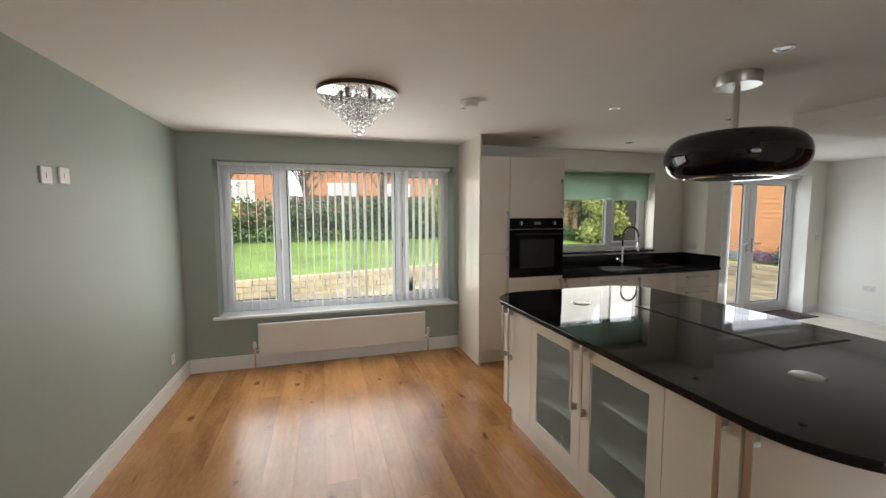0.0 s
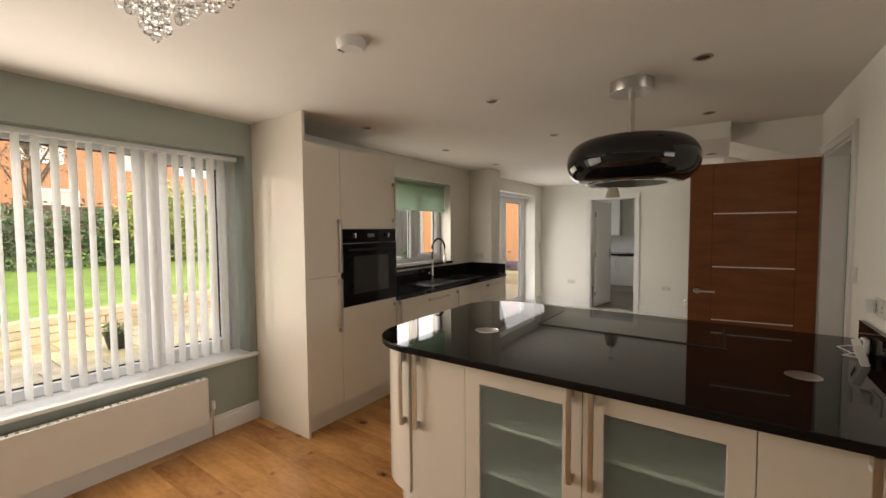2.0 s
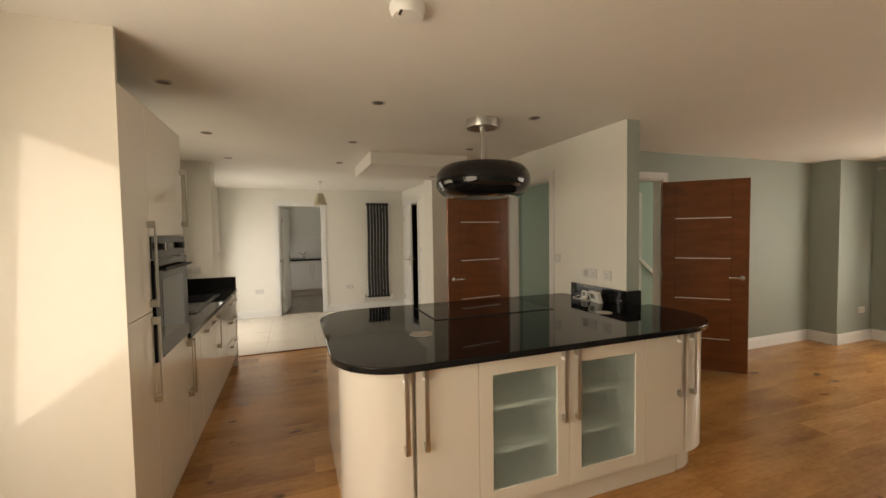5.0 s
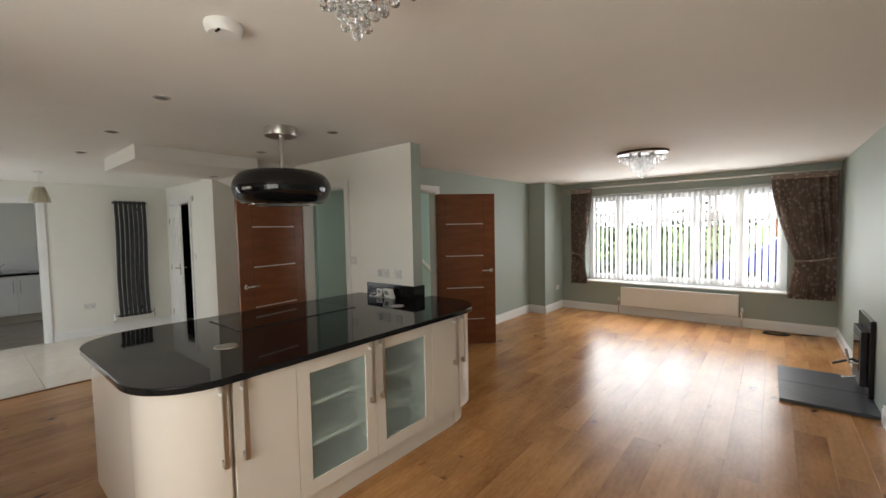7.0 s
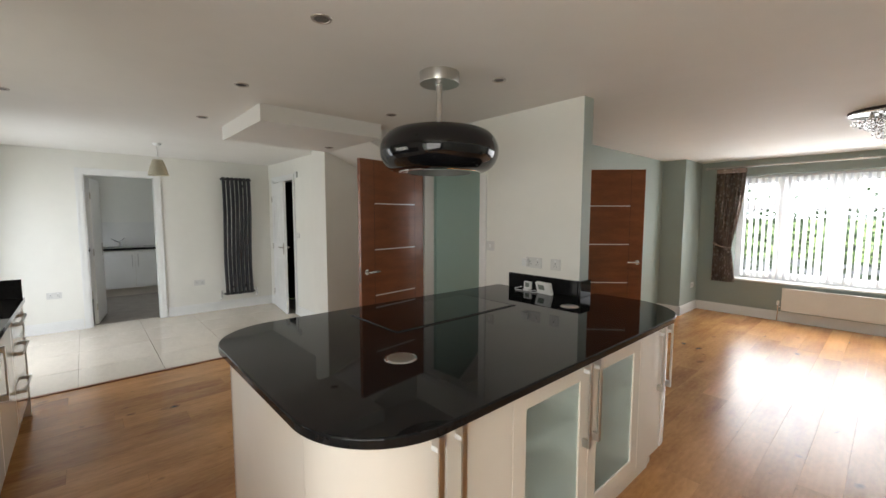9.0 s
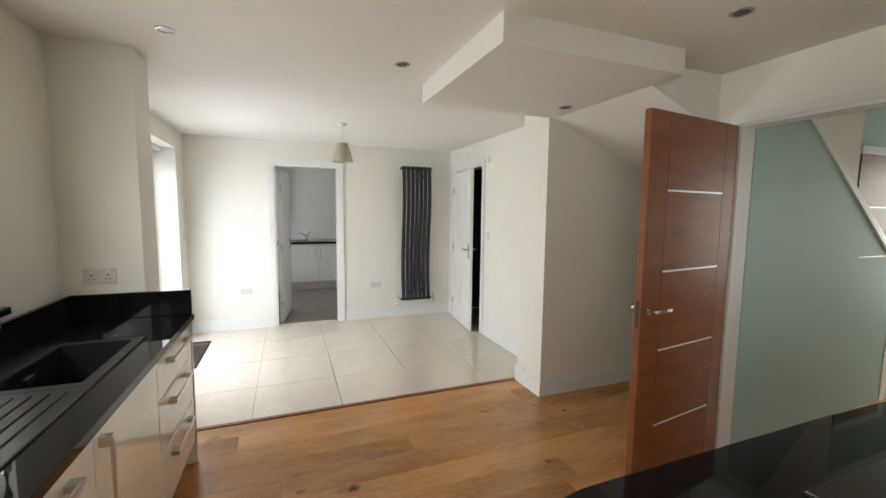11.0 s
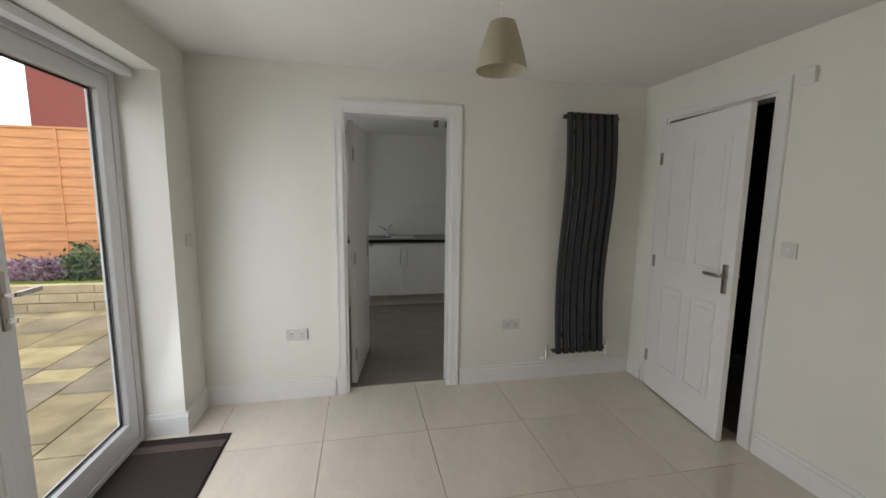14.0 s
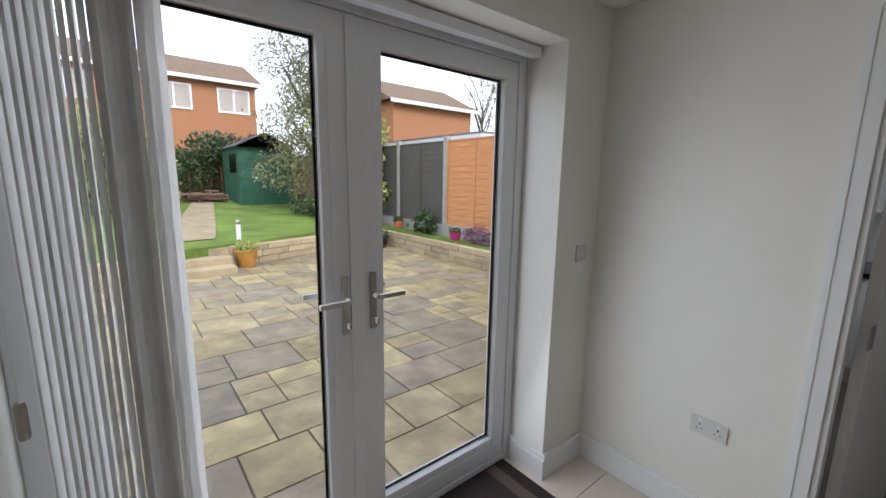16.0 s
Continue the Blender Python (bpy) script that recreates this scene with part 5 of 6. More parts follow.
# ---- extension ----
pl = thing("pendant_lamp", (6.49, 2.80, 2.0), "cream fabric pendant shade on a short white flex", "pendant lamp")
bm = bmesh.new()
lathe(bm, (6.49, 2.80, 2.4), [(0, -0.03), (0.03, -0.028), (0.045, -0.01), (0.048, 0)], 28)
part("ceiling_rose", bm, PLASTIC, pl, smooth=True)
bm = bmesh.new()
cyl(bm, (6.49, 2.80, 2.37), (6.49, 2.80, 2.20), 0.004)
part("flex", bm, PLASTIC, pl)
bm = bmesh.new()
lathe(bm, (6.49, 2.80, 2.02), [(0.105, 0.0), (0.095, 0.05), (0.075, 0.12), (0.052, 0.185), (0.050, 0.185), (0.073, 0.12), (0.093, 0.05), (0.103, 0.0), (0.105, 0.0)], 36)
part("shade", bm, SHADE, pl, smooth=True)
bm = bmesh.new()
cyl(bm, (6.49, 2.80, 2.20), (6.49, 2.80, 2.13), 0.017)
part("lamp_holder", bm, PLASTIC, pl, smooth=True)
bm = bmesh.new()
ball(bm, (6.49, 2.80, 2.09), 0.03, 16, 12, 1.3)
part("bulb", bm, PLASTIC, pl, smooth=True)
bm = bmesh.new()
for k in range(3):
    a = 2 * math.pi * k / 3
    cyl(bm, (6.49, 2.80, 2.19), (6.49 + 0.052 * math.cos(a), 2.80 + 0.052 * math.sin(a), 2.20), 0.002, seg=6)
part("shade_ring", bm, PLASTIC, pl)

dm = thing("doormat", (7.05, 4.42, 0.0), "dark brown ribbed doormat with paler end bands", "doormat")
for x0, x1 in ((6.70, 7.30), (6.60, 6.66), (7.37, 7.44)):
    part("mat_strip", boxes((x0, x1, 4.20, 4.69, 0.001, 0.011), bevel=0.002), MATF, dm)
for x0, x1 in ((6.66, 6.70), (7.30, 7.37)):
    part("pale_band", boxes((x0, x1, 4.20, 4.69, 0.001, 0.0105)), MATE, dm)
part("edging", boxes((6.59, 7.45, 4.19, 4.70, 0.0004, 0.004)), RUBBER, dm)

# ---- utility room ----
c = thing("utility_cabinet", (10.55, 2.9, 0.0), "white double-door cabinet under the utility sink", "cabinet")
part("body", boxes((10.28, 10.94, 2.17, 3.95, 0.15, 0.88)), CARCASS, c)
part("plinth", boxes((10.33, 10.35, 2.17, 3.95, 0, 0.15)), CARCASS, c)
for y0, y1, hy in ((2.17, 2.80, 2.755), (2.80, 3.43, 2.845), (3.43, 3.95, 3.5)):
    d = part("door", boxes((10.26, 10.28, y0 + 0.002, y1 - 0.002, 0.155, 0.875), bevel=0.002), ENAMEL, c)
    bm = bmesh.new()
    cyl(bm, (10.235, hy, 0.56), (10.235, hy, 0.80), 0.007)
    cyl(bm, (10.235, hy, 0.58), (10.26, hy, 0.58), 0.005)
    cyl(bm, (10.235, hy, 0.78), (10.26, hy, 0.78), 0.005)
    part("handle", bm, STEEL, d, smooth=True)
solid("utility_worktop", boxes((10.23, 10.945, 2.005, 4.0, 0.882, 0.92), bevel=0.004), GRANITE, "dark utility room worktop", "worktop")
us = thing("utility_sink", (10.55, 3.0, 0.92), "small steel inset sink with a drainer", "sink")
part("rim", boxes((10.32, 10.80, 2.62, 3.40, 0.9205, 0.928), bevel=0.003), STEEL, us)
# flat dark sheet on the rim: the bowl's shaded hollow as colour only
part("bowl_shade", boxes((10.40, 10.72, 2.95, 3.33, 0.9275, 0.9285)), ANTHRA, us)
ut = thing("utility_tap", (10.80, 2.98, 0.92), "chrome mixer tap with a raised lever", "tap")
bm = bmesh.new()
cyl(bm, (10.85, 2.98, 0.92), (10.85, 2.98, 1.02), 0.022)
cyl(bm, (10.85, 2.98, 1.0), (10.66, 3.12, 1.08), 0.011)
part("body", bm, CHROME, ut, smooth=True)
bm = bmesh.new()
cyl(bm, (10.85, 2.98, 1.02), (10.80, 2.90, 1.10), 0.008)
part("lever", bm, CHROME, ut, smooth=True)
solid("utility_splashback", boxes((10.935, 10.948, 2.01, 4.0, 0.922, 1.40)), ENAMEL, "pale blue-white splashback above the utility worktop", "splashback")
wc = thing("wall_cupboard", (10.78, 3.75, 1.36), "white wall cupboard in the utility room", "cupboard")
part("body", boxes((10.63, 10.945, 3.50, 4.0, 1.36, 2.25)), CARCASS, wc)
part("door", boxes((10.61, 10.63, 3.502, 3.998, 1.362, 2.248), bevel=0.002), ENAMEL, wc)
sp = thing("ceiling_spotlights", (9.45, 2.35, 2.3), "small chrome ceiling spotlight bar", "ceiling light")
part("bar", boxes((9.42, 9.48, 2.2, 2.55, 2.375, 2.4), bevel=0.004), CHROME, sp)
for y in (2.24, 2.38, 2.51):
    bm = bmesh.new()
    cyl(bm, (9.45, y, 2.375), (9.40, y + 0.02, 2.29), 0.02, 0.032)
    part("spot", bm, SATIN, sp, smooth=True)
wb = thing("wall_bracket", (10.75, 2.0, 2.0), "dark metal bracket high on the utility room wall", "bracket")
part("arm", boxes((10.55, 10.93, 2.02, 2.04, 2.03, 2.055), bevel=0.003), BLACK, wb)
part("hook", boxes((10.55, 10.57, 2.02, 2.04, 1.97, 2.03), bevel=0.003), BLACK, wb)
part("wall_plate", boxes((10.86, 10.93, 2.0, 2.02, 2.0, 2.09), bevel=0.003), BLACK, wb)

# ---- living room ----
hs = thing("hearth", (-0.88, -1.66, 0.0), "grey slate hearth slabs before the stove", "hearth")
for y0, y1 in ((-2.20, -1.672), (-1.668, -1.13)):
    part("slate_slab", boxes((-1.2, -0.56, y0, y1, 0.0, 0.03), bevel=0.004), SLATE, hs)
sv = thing("wood_stove", (-1.2, -1.86, 0.03), "black inset wood stove in a black surround", "stove")
part("surround", boxes((-1.2, -1.165, -2.18, -1.54, 0.03, 0.72), bevel=0.004), GLOSSBLACK, sv)
bm = boxes((-1.165, -1.12, -2.08, -1.64, 0.10, 0.60), bevel=0.006)
d = part("stove_door", bm, BLACK, sv)
part("stove_glass", boxes((-1.122, -1.116, -2.02, -1.70, 0.22, 0.52)), GLOSSBLACK, d)
bm = bmesh.new()
cyl(bm, (-1.12, -1.68, 0.30), (-1.05, -1.68, 0.30), 0.008)
cyl(bm, (-1.05, -1.68, 0.30), (-1.03, -1.68, 0.42), 0.01)
part("door_handle", bm, CHROME, d, smooth=True)
bm = bmesh.new()
cyl(bm, (-1.12, -1.86, 0.13), (-1.03, -1.86, 0.10), 0.009)
part("air_lever", bm, CHROME, sv, smooth=True)
bm = bmesh.new()
cyl(bm, (-1.12, -2.04, 0.25), (-0.98, -2.08, 0.17), 0.012)
part("riddle_handle", bm, BLACK, sv, smooth=True)
pts = [(-0.55 + 0.14 * math.cos(a * 0.5) * (1 + 0.2 * math.sin(a)), -3.85 + 0.07 * math.sin(a * 0.5) - 0.004 * a, 0.01) for a in range(0, 26)]
solid("black_cable", tube(pts + [(-0.8, -3.99, 0.01), (-1.0, -4.06, 0.01)], 0.006, 6), RUBBER, "black cable coiled loosely on the oak floor", "cable", smooth=True)


def curtain(name, x_out, x_in, tie_x, x_bot, y, label):
    """A gathered curtain: wide at the rail, drawn in at a tie, and falling free below."""
    cu = thing(name, ((x_out + x_in) / 2, y, 0.5), label, "curtain", "bay window curtains")
    bm = bmesh.new()
    n, rows = 72, 30
    grid = []
    for j in range(rows + 1):
        t_ = j / rows
        z = 2.24 - t_ * 1.72
        tie = math.exp(-((z - 1.05) / 0.25) ** 2)
        if z > 1.05:
            u = min(1.0, (2.24 - z) / 1.19)
            inner = x_in + (tie_x - x_in) * u ** 1.6
        else:
            u = min(1.0, (1.05 - z) / 0.5)
            inner = tie_x + (x_bot - tie_x) * u ** 0.8
        a0, a1 = x_out, inner
        row = []
        for i in range(n + 1):
            s_ = i / n
            fold = 0.03 * (1 - 0.4 * tie) * math.sin(s_ * 2 * math.pi * 8 + 0.6 * math.sin(3 * t_)) + 0.01 * math.sin(s_ * 41 + j * 0.2)
            row.append(bm.verts.new((a0 + (a1 - a0) * s_, y + fold, z)))
        grid.append(row)
    for a, b in zip(grid, grid[1:]):
        for i in range(n):
            bm.faces.new((a[i], a[i + 1], b[i + 1], b[i]))
    bmesh.ops.solidify(bm, geom=list(bm.faces), thickness=0.003)
    part("cloth", bm, CURTAIN, cu, smooth=True)
    part("heading_tape", boxes((min(x_out, x_in), max(x_out, x_in), y - 0.035, y + 0.035, 2.20, 2.27), bevel=0.01), CURTAIN, cu)
    pts = [(x_out + (tie_x - x_out) * k / 12, y + 0.045 * math.sin(math.pi * k / 12) + 0.01, 1.12 - 0.07 * math.sin(math.pi * k / 24)) for k in range(13)]
    part("tie_back", tube(pts, 0.012, 8), CURTAIN, cu, smooth=True)
    return cu


curtain("curtain", -1.16, -0.46, -0.74, -0.66, -3.98, "brown floral curtain tied back beside the front window")
curtain("curtain", 2.48, 2.10, 2.24, 2.17, -3.98, "brown floral curtain gathered beside the front window")
cp = thing("curtain_pole", (0.75, -3.98, 2.29), "slim pale curtain pole above the front window", "curtain pole")
bm = bmesh.new()
cyl(bm, (-1.17, -3.98, 2.29), (2.6, -3.98, 2.29), 0.011)
part("pole", bm, STEEL, cp, smooth=True)
for x in (-1.0, 0.75, 2.5):
    bm = bmesh.new()
    cyl(bm, (x, -3.98, 2.29), (x, -4.14, 2.29), 0.008)
    part("bracket", bm, STEEL, cp)
bm = bmesh.new()
ball(bm, (2.62, -3.98, 2.29), 0.022)
part("finial", bm, STEEL, cp, smooth=True)

# stair side and a further door, seen through the hall doorways
def stair_line(y):
    return 1.28 + 0.8 * (y + 1.09)


bm = bmesh.new()
slab(bm, [(-1.9, 0.0), (0.6, 0.0), (0.6, 2.39), (0.29, 2.39), (-1.9, stair_line(-1.9))], 0.0, 0.012)
bmesh.ops.transform(bm, matrix=Matrix.Translation((3.935, 0, 0)) @ Matrix(((0, 0, 1, 0), (1, 0, 0, 0), (0, 1, 0, 0), (0, 0, 0, 1))), verts=bm.verts)
solid("stair_panel", bm, TEAL, "pale teal panelling below the stair string", "panelling", "structure")
bm = boxes((-0.012, 0.012, -1.0, 1.75, -0.028, 0.028), bevel=0.003)
bmesh.ops.transform(bm, matrix=Matrix.Translation((3.934, -1.09, 1.28)) @ pose(0, 0, 0, math.degrees(math.atan(0.8)), 0, 0), verts=bm.verts)
solid("stair_string", bm, WHITE, "white painted sloping stair string on the hall wall", "stair string", "structure")
bm = bmesh.new()
slab(bm, [(-0.58, stair_line(-0.58)), (0.29, 2.384), (-0.58, 2.384)], 0.0, 0.01)
bmesh.ops.transform(bm, matrix=Matrix.Translation((3.938, 0, 0)) @ Matrix(((0, 0, 1, 0), (1, 0, 0, 0), (0, 1, 0, 0), (0, 0, 0, 1))), verts=bm.verts)
solid("stair_plaster", bm, CEIL, "white plaster above the stair string", "plaster", "structure")
fd2 = thing("door_6", (3.94, -0.9, 0.9), "walnut door with metal inlay lines beyond the stairs", "door", kind="structure")
part("leaf", boxes((3.936, 3.949, -1.22, -0.60, 0.9, 1.99)), WALNUT, fd2)
for z in (1.22, 1.60):
    part("inlay_strip", boxes((3.934, 3.937, -1.14, -0.70, z - 0.005, z + 0.005)), ALU, fd2, "inlaid brushed metal strip")
part("door_frame", boxes((3.93, 3.949, -1.31, -1.222, 0.0, 2.05), (3.93, 3.949, -1.222, -0.60, 1.992, 2.05), bevel=0.002), WHITE, fd2)


# ---- garden ----
solid("ground", boxes((-300, 300, -300, 300, -0.6, -0.20)), GRASS, "ground reaching to the horizon", "ground", "structure")
WA, WB = Vector((-7.0, 7.5, 0)), Vector((11.35, 12.95, 0))
WD = (WB - WA).normalized()


def wall_y(x):
    return WA.y + (x - WA.x) * (WB.y - WA.y) / (WB.x - WA.x)


def lawn_z(y):
    return 0.22 + 0.5 * max(0.0, min(1.0, (y - 11.0) / 8.0)) + 0.4 * max(0.0, min(1.0, (y - 19.0) / 10.0))


bm = bmesh.new()
xs = [-300, -60, -20, -7, -3, 0, 3, 6, 9, 11.35, 11.36, 20, 60, 300]
rows = []
for x in xs:
    yw = wall_y(max(-7, min(11.35, x))) + 0.05 if x <= 11.35 else 4.9
    rows.append([bm.verts.new((x, yw, -0.3))] + [bm.verts.new((x, y, lawn_z(y) if x <= 11.35 else 0.22 + 0.03 * (y > 13) * (y - 13))) for y in (yw, max(yw + 0.5, 13.0), 15.0, 17.0, 19.0, 22.0, 25.0, 29.0, 60.0, 300.0)])
for a, b in zip(rows, rows[1:]):
    for k in range(len(a) - 1):
        bm.faces.new((a[k], b[k], b[k + 1], a[k + 1]))
solid("lawn", bm, GRASS, "mown green lawn rising behind the low wall", "lawn", "structure")

# paving
patio = solid("patio", boxes((-7.0, 11.4, 4.80, 13.2, -0.25, -0.165)), JOINT, "patio of mixed buff and grey sandstone slabs", "patio", "structure")
rg = random.Random(5)
slab_meshes = {}
y = 4.82
while y < 12.9:
    h = rg.choice((0.45, 0.45, 0.6, 0.6))
    x = -6.8 + rg.uniform(-0.5, 0)
    while x < 11.3:
        w = rg.choice((0.3, 0.45, 0.6, 0.75) if x > 3.0 else (0.6, 0.75, 0.9))
        halves = ((y, h),) if (w > 0.5 or h < 0.5) else ((y, h / 2), (y + h / 2, h / 2))
        for yy, hh in halves:
            if yy + hh < wall_y(x + w / 2) + 0.5:
                key = (w, hh)
                if key not in slab_meshes:
                    slab_meshes[key] = mesh_of("paving_slab", box(bmesh.new(), 0.006, w - 0.006, 0.006, hh - 0.006, -0.03, 0, 0.004), PSLAB)
                ob = new("paving_slab", slab_meshes[key])
                ob.parent = patio
                ob.matrix_basis = pose(x, yy, -0.150 + rg.uniform(-0.002, 0.002), rg.uniform(-0.15, 0.15), rg.uniform(-0.15, 0.15), 0)
        x += w
    y += h


def stone_wall(name, a, b, z0, courses, label, depth=0.22, gap=None):
    a, b = Vector(a), Vector(b)
    d = (b - a).normalized()
    ang = math.degrees(math.atan2(d.y, d.x))
    w = solid(name, boxes((0, 0.01, 0, 0.01, 0, 0.01)), SLEEPER, label, "garden wall", "structure")
    w.matrix_basis = pose(a.x, a.y, z0, 0, 0, ang)
    meshes = [mesh_of("walling_stone", box(bmesh.new(), 0.004, l - 0.004, -depth / 2, depth / 2, 0.004, 0.128, 0.012), SLEEPER) for l in (0.45, 0.6, 0.8)]
    for c_ in range(courses):
        s = rg.uniform(-0.3, 0)
        while s < (b - a).length:
            k = rg.randrange(3)
            l = (0.45, 0.6, 0.8)[k]
            if not (gap and gap[0] < s + l / 2 < gap[1]):
                ob = new("walling_stone", meshes[k])
                ob.parent = w
                ob.location = (s, rg.uniform(-0.012, 0.012), c_ * 0.13)
            s += l
    return w


GAP = ((6.3 - WA.x) / WD.x, (7.5 - WA.x) / WD.x)
stone_wall("garden_wall_1", WA, WB, -0.16, 3, "low buff stone wall holding up the lawn", gap=GAP)
stone_wall("garden_wall_2", (11.35, 4.9, 0), (11.35, 12.9, 0), -0.16, 3, "low buff stone wall of the raised bed")
sw = solid("garden_wall_sides", boxes((6.20, 6.35, 11.30, 12.35, -0.2, 0.22), (7.45, 7.60, 11.75, 12.75, -0.2, 0.24)), SLEEPER, "buff stone cheeks beside the garden steps", "garden wall", "structure")
stp = thing("garden_steps", (6.9, 11.65, -0.15), "three buff stone garden steps up to the lawn", "steps", kind="structure")
for k in range(3):
    y0 = wall_y(6.9) - 0.55 + 0.33 * k
    part("step", boxes((6.36, 7.44, y0, y0 + 0.5, -0.16 + 0.125 * k, -0.03 + 0.125 * k), bevel=0.01), SLEEPER, stp)
bm = bmesh.new()
pp = [(6.45, 12.3), (7.35, 12.4), (7.8, 15.0), (8.35, 18.4), (7.75, 18.5), (7.05, 15.2)]
vs = [bm.verts.new((x, y, lawn_z(y) + 0.02)) for x, y in pp]
bm.faces.new((vs[0], vs[1], vs[2], vs[5]))
bm.faces.new((vs[5], vs[2], vs[3], vs[4]))
solid("garden_path", bm, SLEEPER, "worn pale path across the lawn", "path", "structure")


def leaves(name, blobs, count, size, material, label, category, trunk=None, seed=1, kind="stuff"):
    """A crown or hedge of many small leaves: blobs are (x, y, z, rx, ry, rz)."""
    r = np.random.default_rng(seed)
    b = np.array(blobs)
    vol = (b[:, 3] * b[:, 4] * b[:, 5]) ** 0.7
    pick = r.choice(len(b), count, p=vol / vol.sum())
    d = r.normal(size=(count, 3))
    d /= np.linalg.norm(d, axis=1)[:, None]
    rad = r.uniform(0.35, 1.0, count) ** 0.5 * (1 + 0.18 * r.normal(size=count))
    c = b[pick, :3] + d * b[pick, 3:] * rad[:, None]
    u = r.normal(size=(count, 3))
    u /= np.linalg.norm(u, axis=1)[:, None]
    v = np.cross(u, r.normal(size=(count, 3)))
    v /= np.linalg.norm(v, axis=1)[:, None]
    s = size * r.uniform(0.6, 1.4, count)[:, None]
    q = np.stack((c - u * s, c + v * s * 0.45, c + u * s, c - v * s * 0.45), 1).reshape(-1, 3)
    me = bpy.data.meshes.new(name)
    me.from_pydata(q.tolist(), [], [[4 * i, 4 * i + 1, 4 * i + 2, 4 * i + 3] for i in range(count)])
    me.materials.append(material)
    return tagged(new(name, me), label, category, "", kind)


rt = random.Random(8)
hb = [(x, 16.6 + rt.uniform(-0.2, 0.2), 0.65 + z, 0.75, 0.6, 0.65 + rt.uniform(0, 0.15)) for x in np.arange(-14, 5.6, 0.7) for z in (0.2, 0.95)]
leaves("hedge", [tuple(map(float, q)) for q in hb], 26000, 0.075, LEAF, "dense dark green hedge across the lawn", "hedge")
sb = [(-3.6 + rt.uniform(-1.2, 1.2), 14.5 + rt.uniform(-0.6, 0.6), 0.9 + rt.uniform(0, 1.2), 0.55, 0.5, 0.5) for _ in range(12)]
leaves("variegated_shrub", sb, 5000, 0.07, LEAF2, "loose yellow-green shrub before the hedge", "shrub", seed=2)
sb = [(9.0 + rt.uniform(-1.6, 1.6), 20.5, 1.0 + rt.uniform(0, 1.6), 0.7, 0.6, 0.6) for _ in range(16)]
leaves("back_shrubs", sb, 8000, 0.07, LEAF, "tangled dark shrubs along the back boundary", "shrub", seed=3)
sb = [(5.4 + rt.uniform(-1.3, 1.3), 16.4 + rt.uniform(-0.4, 0.4), 1.0 + rt.uniform(0, 1.7), 0.7, 0.6, 0.6) for _ in range(16)]
leaves("golden_shrub", sb, 8000, 0.07, LEAF2, "tall yellow-green shrub at the lawn's edge", "shrub", seed=4)
sb = [(11.0 + rt.uniform(-0.9, 0.9), 14.6 + rt.uniform(-0.5, 0.5), 0.55 + rt.uniform(0, 0.3), 0.5, 0.4, 0.3) for _ in range(8)]
sb2 = [(11.25 + rt.uniform(-0.9, 0.55), 14.0 + rt.uniform(-0.6, 0.3), 0.6 + rt.uniform(0, 2.5), 0.5, 0.45, 0.45) for _ in range(24)]
leaves("mahonia_shrub", sb2, 11000, 0.06, LEAF2, "bright yellow-green shrub beside the tree", "shrub", seed=7)
leaves("low_planting", sb, 3000, 0.06, LEAF, "low leafy planting at the lawn's edge", "shrub", seed=6)


def tree(name, at, h, blobs, count, size, material, label, seed, trunk_r=0.11):
    t = thing(name, at, label, "tree")
    r = random.Random(seed)
    bm = bmesh.new()
    base = Vector(at)
    cyl(bm, base - Vector((0, 0, 0.1)), base + Vector((0.05, 0, h * 0.45)), trunk_r, trunk_r * 0.6, 8)
    for _ in range(16):
        z = h * r.uniform(0.2, 0.6)
        a = r.uniform(0, 6.28)
        q = base + Vector((0.03, 0, z))
        m_ = q + Vector((math.cos(a) * 0.5, math.sin(a) * 0.5, h * 0.16))
        e = m_ + Vector((math.cos(a + r.uniform(-0.6, 0.6)) * 0.7, math.sin(a) * 0.6, h * r.uniform(0.1, 0.3)))
        cyl(bm, q, m_, trunk_r * 0.35, trunk_r * 0.2, 6)
        cyl(bm, m_, e, trunk_r * 0.2, 0.008, 5)
        for _ in range(3):
            f = m_ + (e - m_) * r.uniform(0.2, 0.9)
            cyl(bm, f, f + Vector((r.uniform(-0.5, 0.5), r.uniform(-0.5, 0.5), r.uniform(0.2, 0.8))), 0.012, 0.004, 4)
    part("trunk", bm, BARK, t)
    if count:
        cr = leaves("crown", blobs, count, size, material, "", "", seed=seed)
        cr.parent = t
        cr.matrix_parent_inverse = t.matrix_basis.inverted()
        del cr["kind"]
    return t


blobs = [(10.95 + rt.uniform(-1.3, 1.3), 15.9 + rt.uniform(-0.8, 0.8), 1.2 + 0.21 * k + rt.uniform(0, 0.5), 0.8, 0.75, 0.6) for k in range(26)]
blobs += [(10.7 + rt.uniform(-0.5, 0.9), 15.6, 0.9 + rt.uniform(0, 3.0), 0.55, 0.5, 0.55) for k in range(9)]
tree("evergreen_tree", (10.95, 15.9, 0.5), 5.8, blobs, 27000, 0.046, LEAF3, "feathery grey-green tree beside the shed", 21)
for at, h, sd in (((-4.4, 20.5, 0.7), 6.0, 31), ((3.0, 20.0, 0.7), 6.5, 32), ((-0.6, 21.5, 0.7), 5.0, 33), ((24.0, 22.0, 0.8), 8.5, 34)):
    bl = [(at[0] + rt.uniform(-1.3, 1.3), at[1] + rt.uniform(-1, 1), at[2] + h * rt.uniform(0.4, 0.95), 0.8, 0.8, 0.7) for _ in range(12)]
    tree("bare_tree", at, h, bl, 2600, 0.05, TWIG, "leafless brown twiggy garden tree", sd, 0.13)

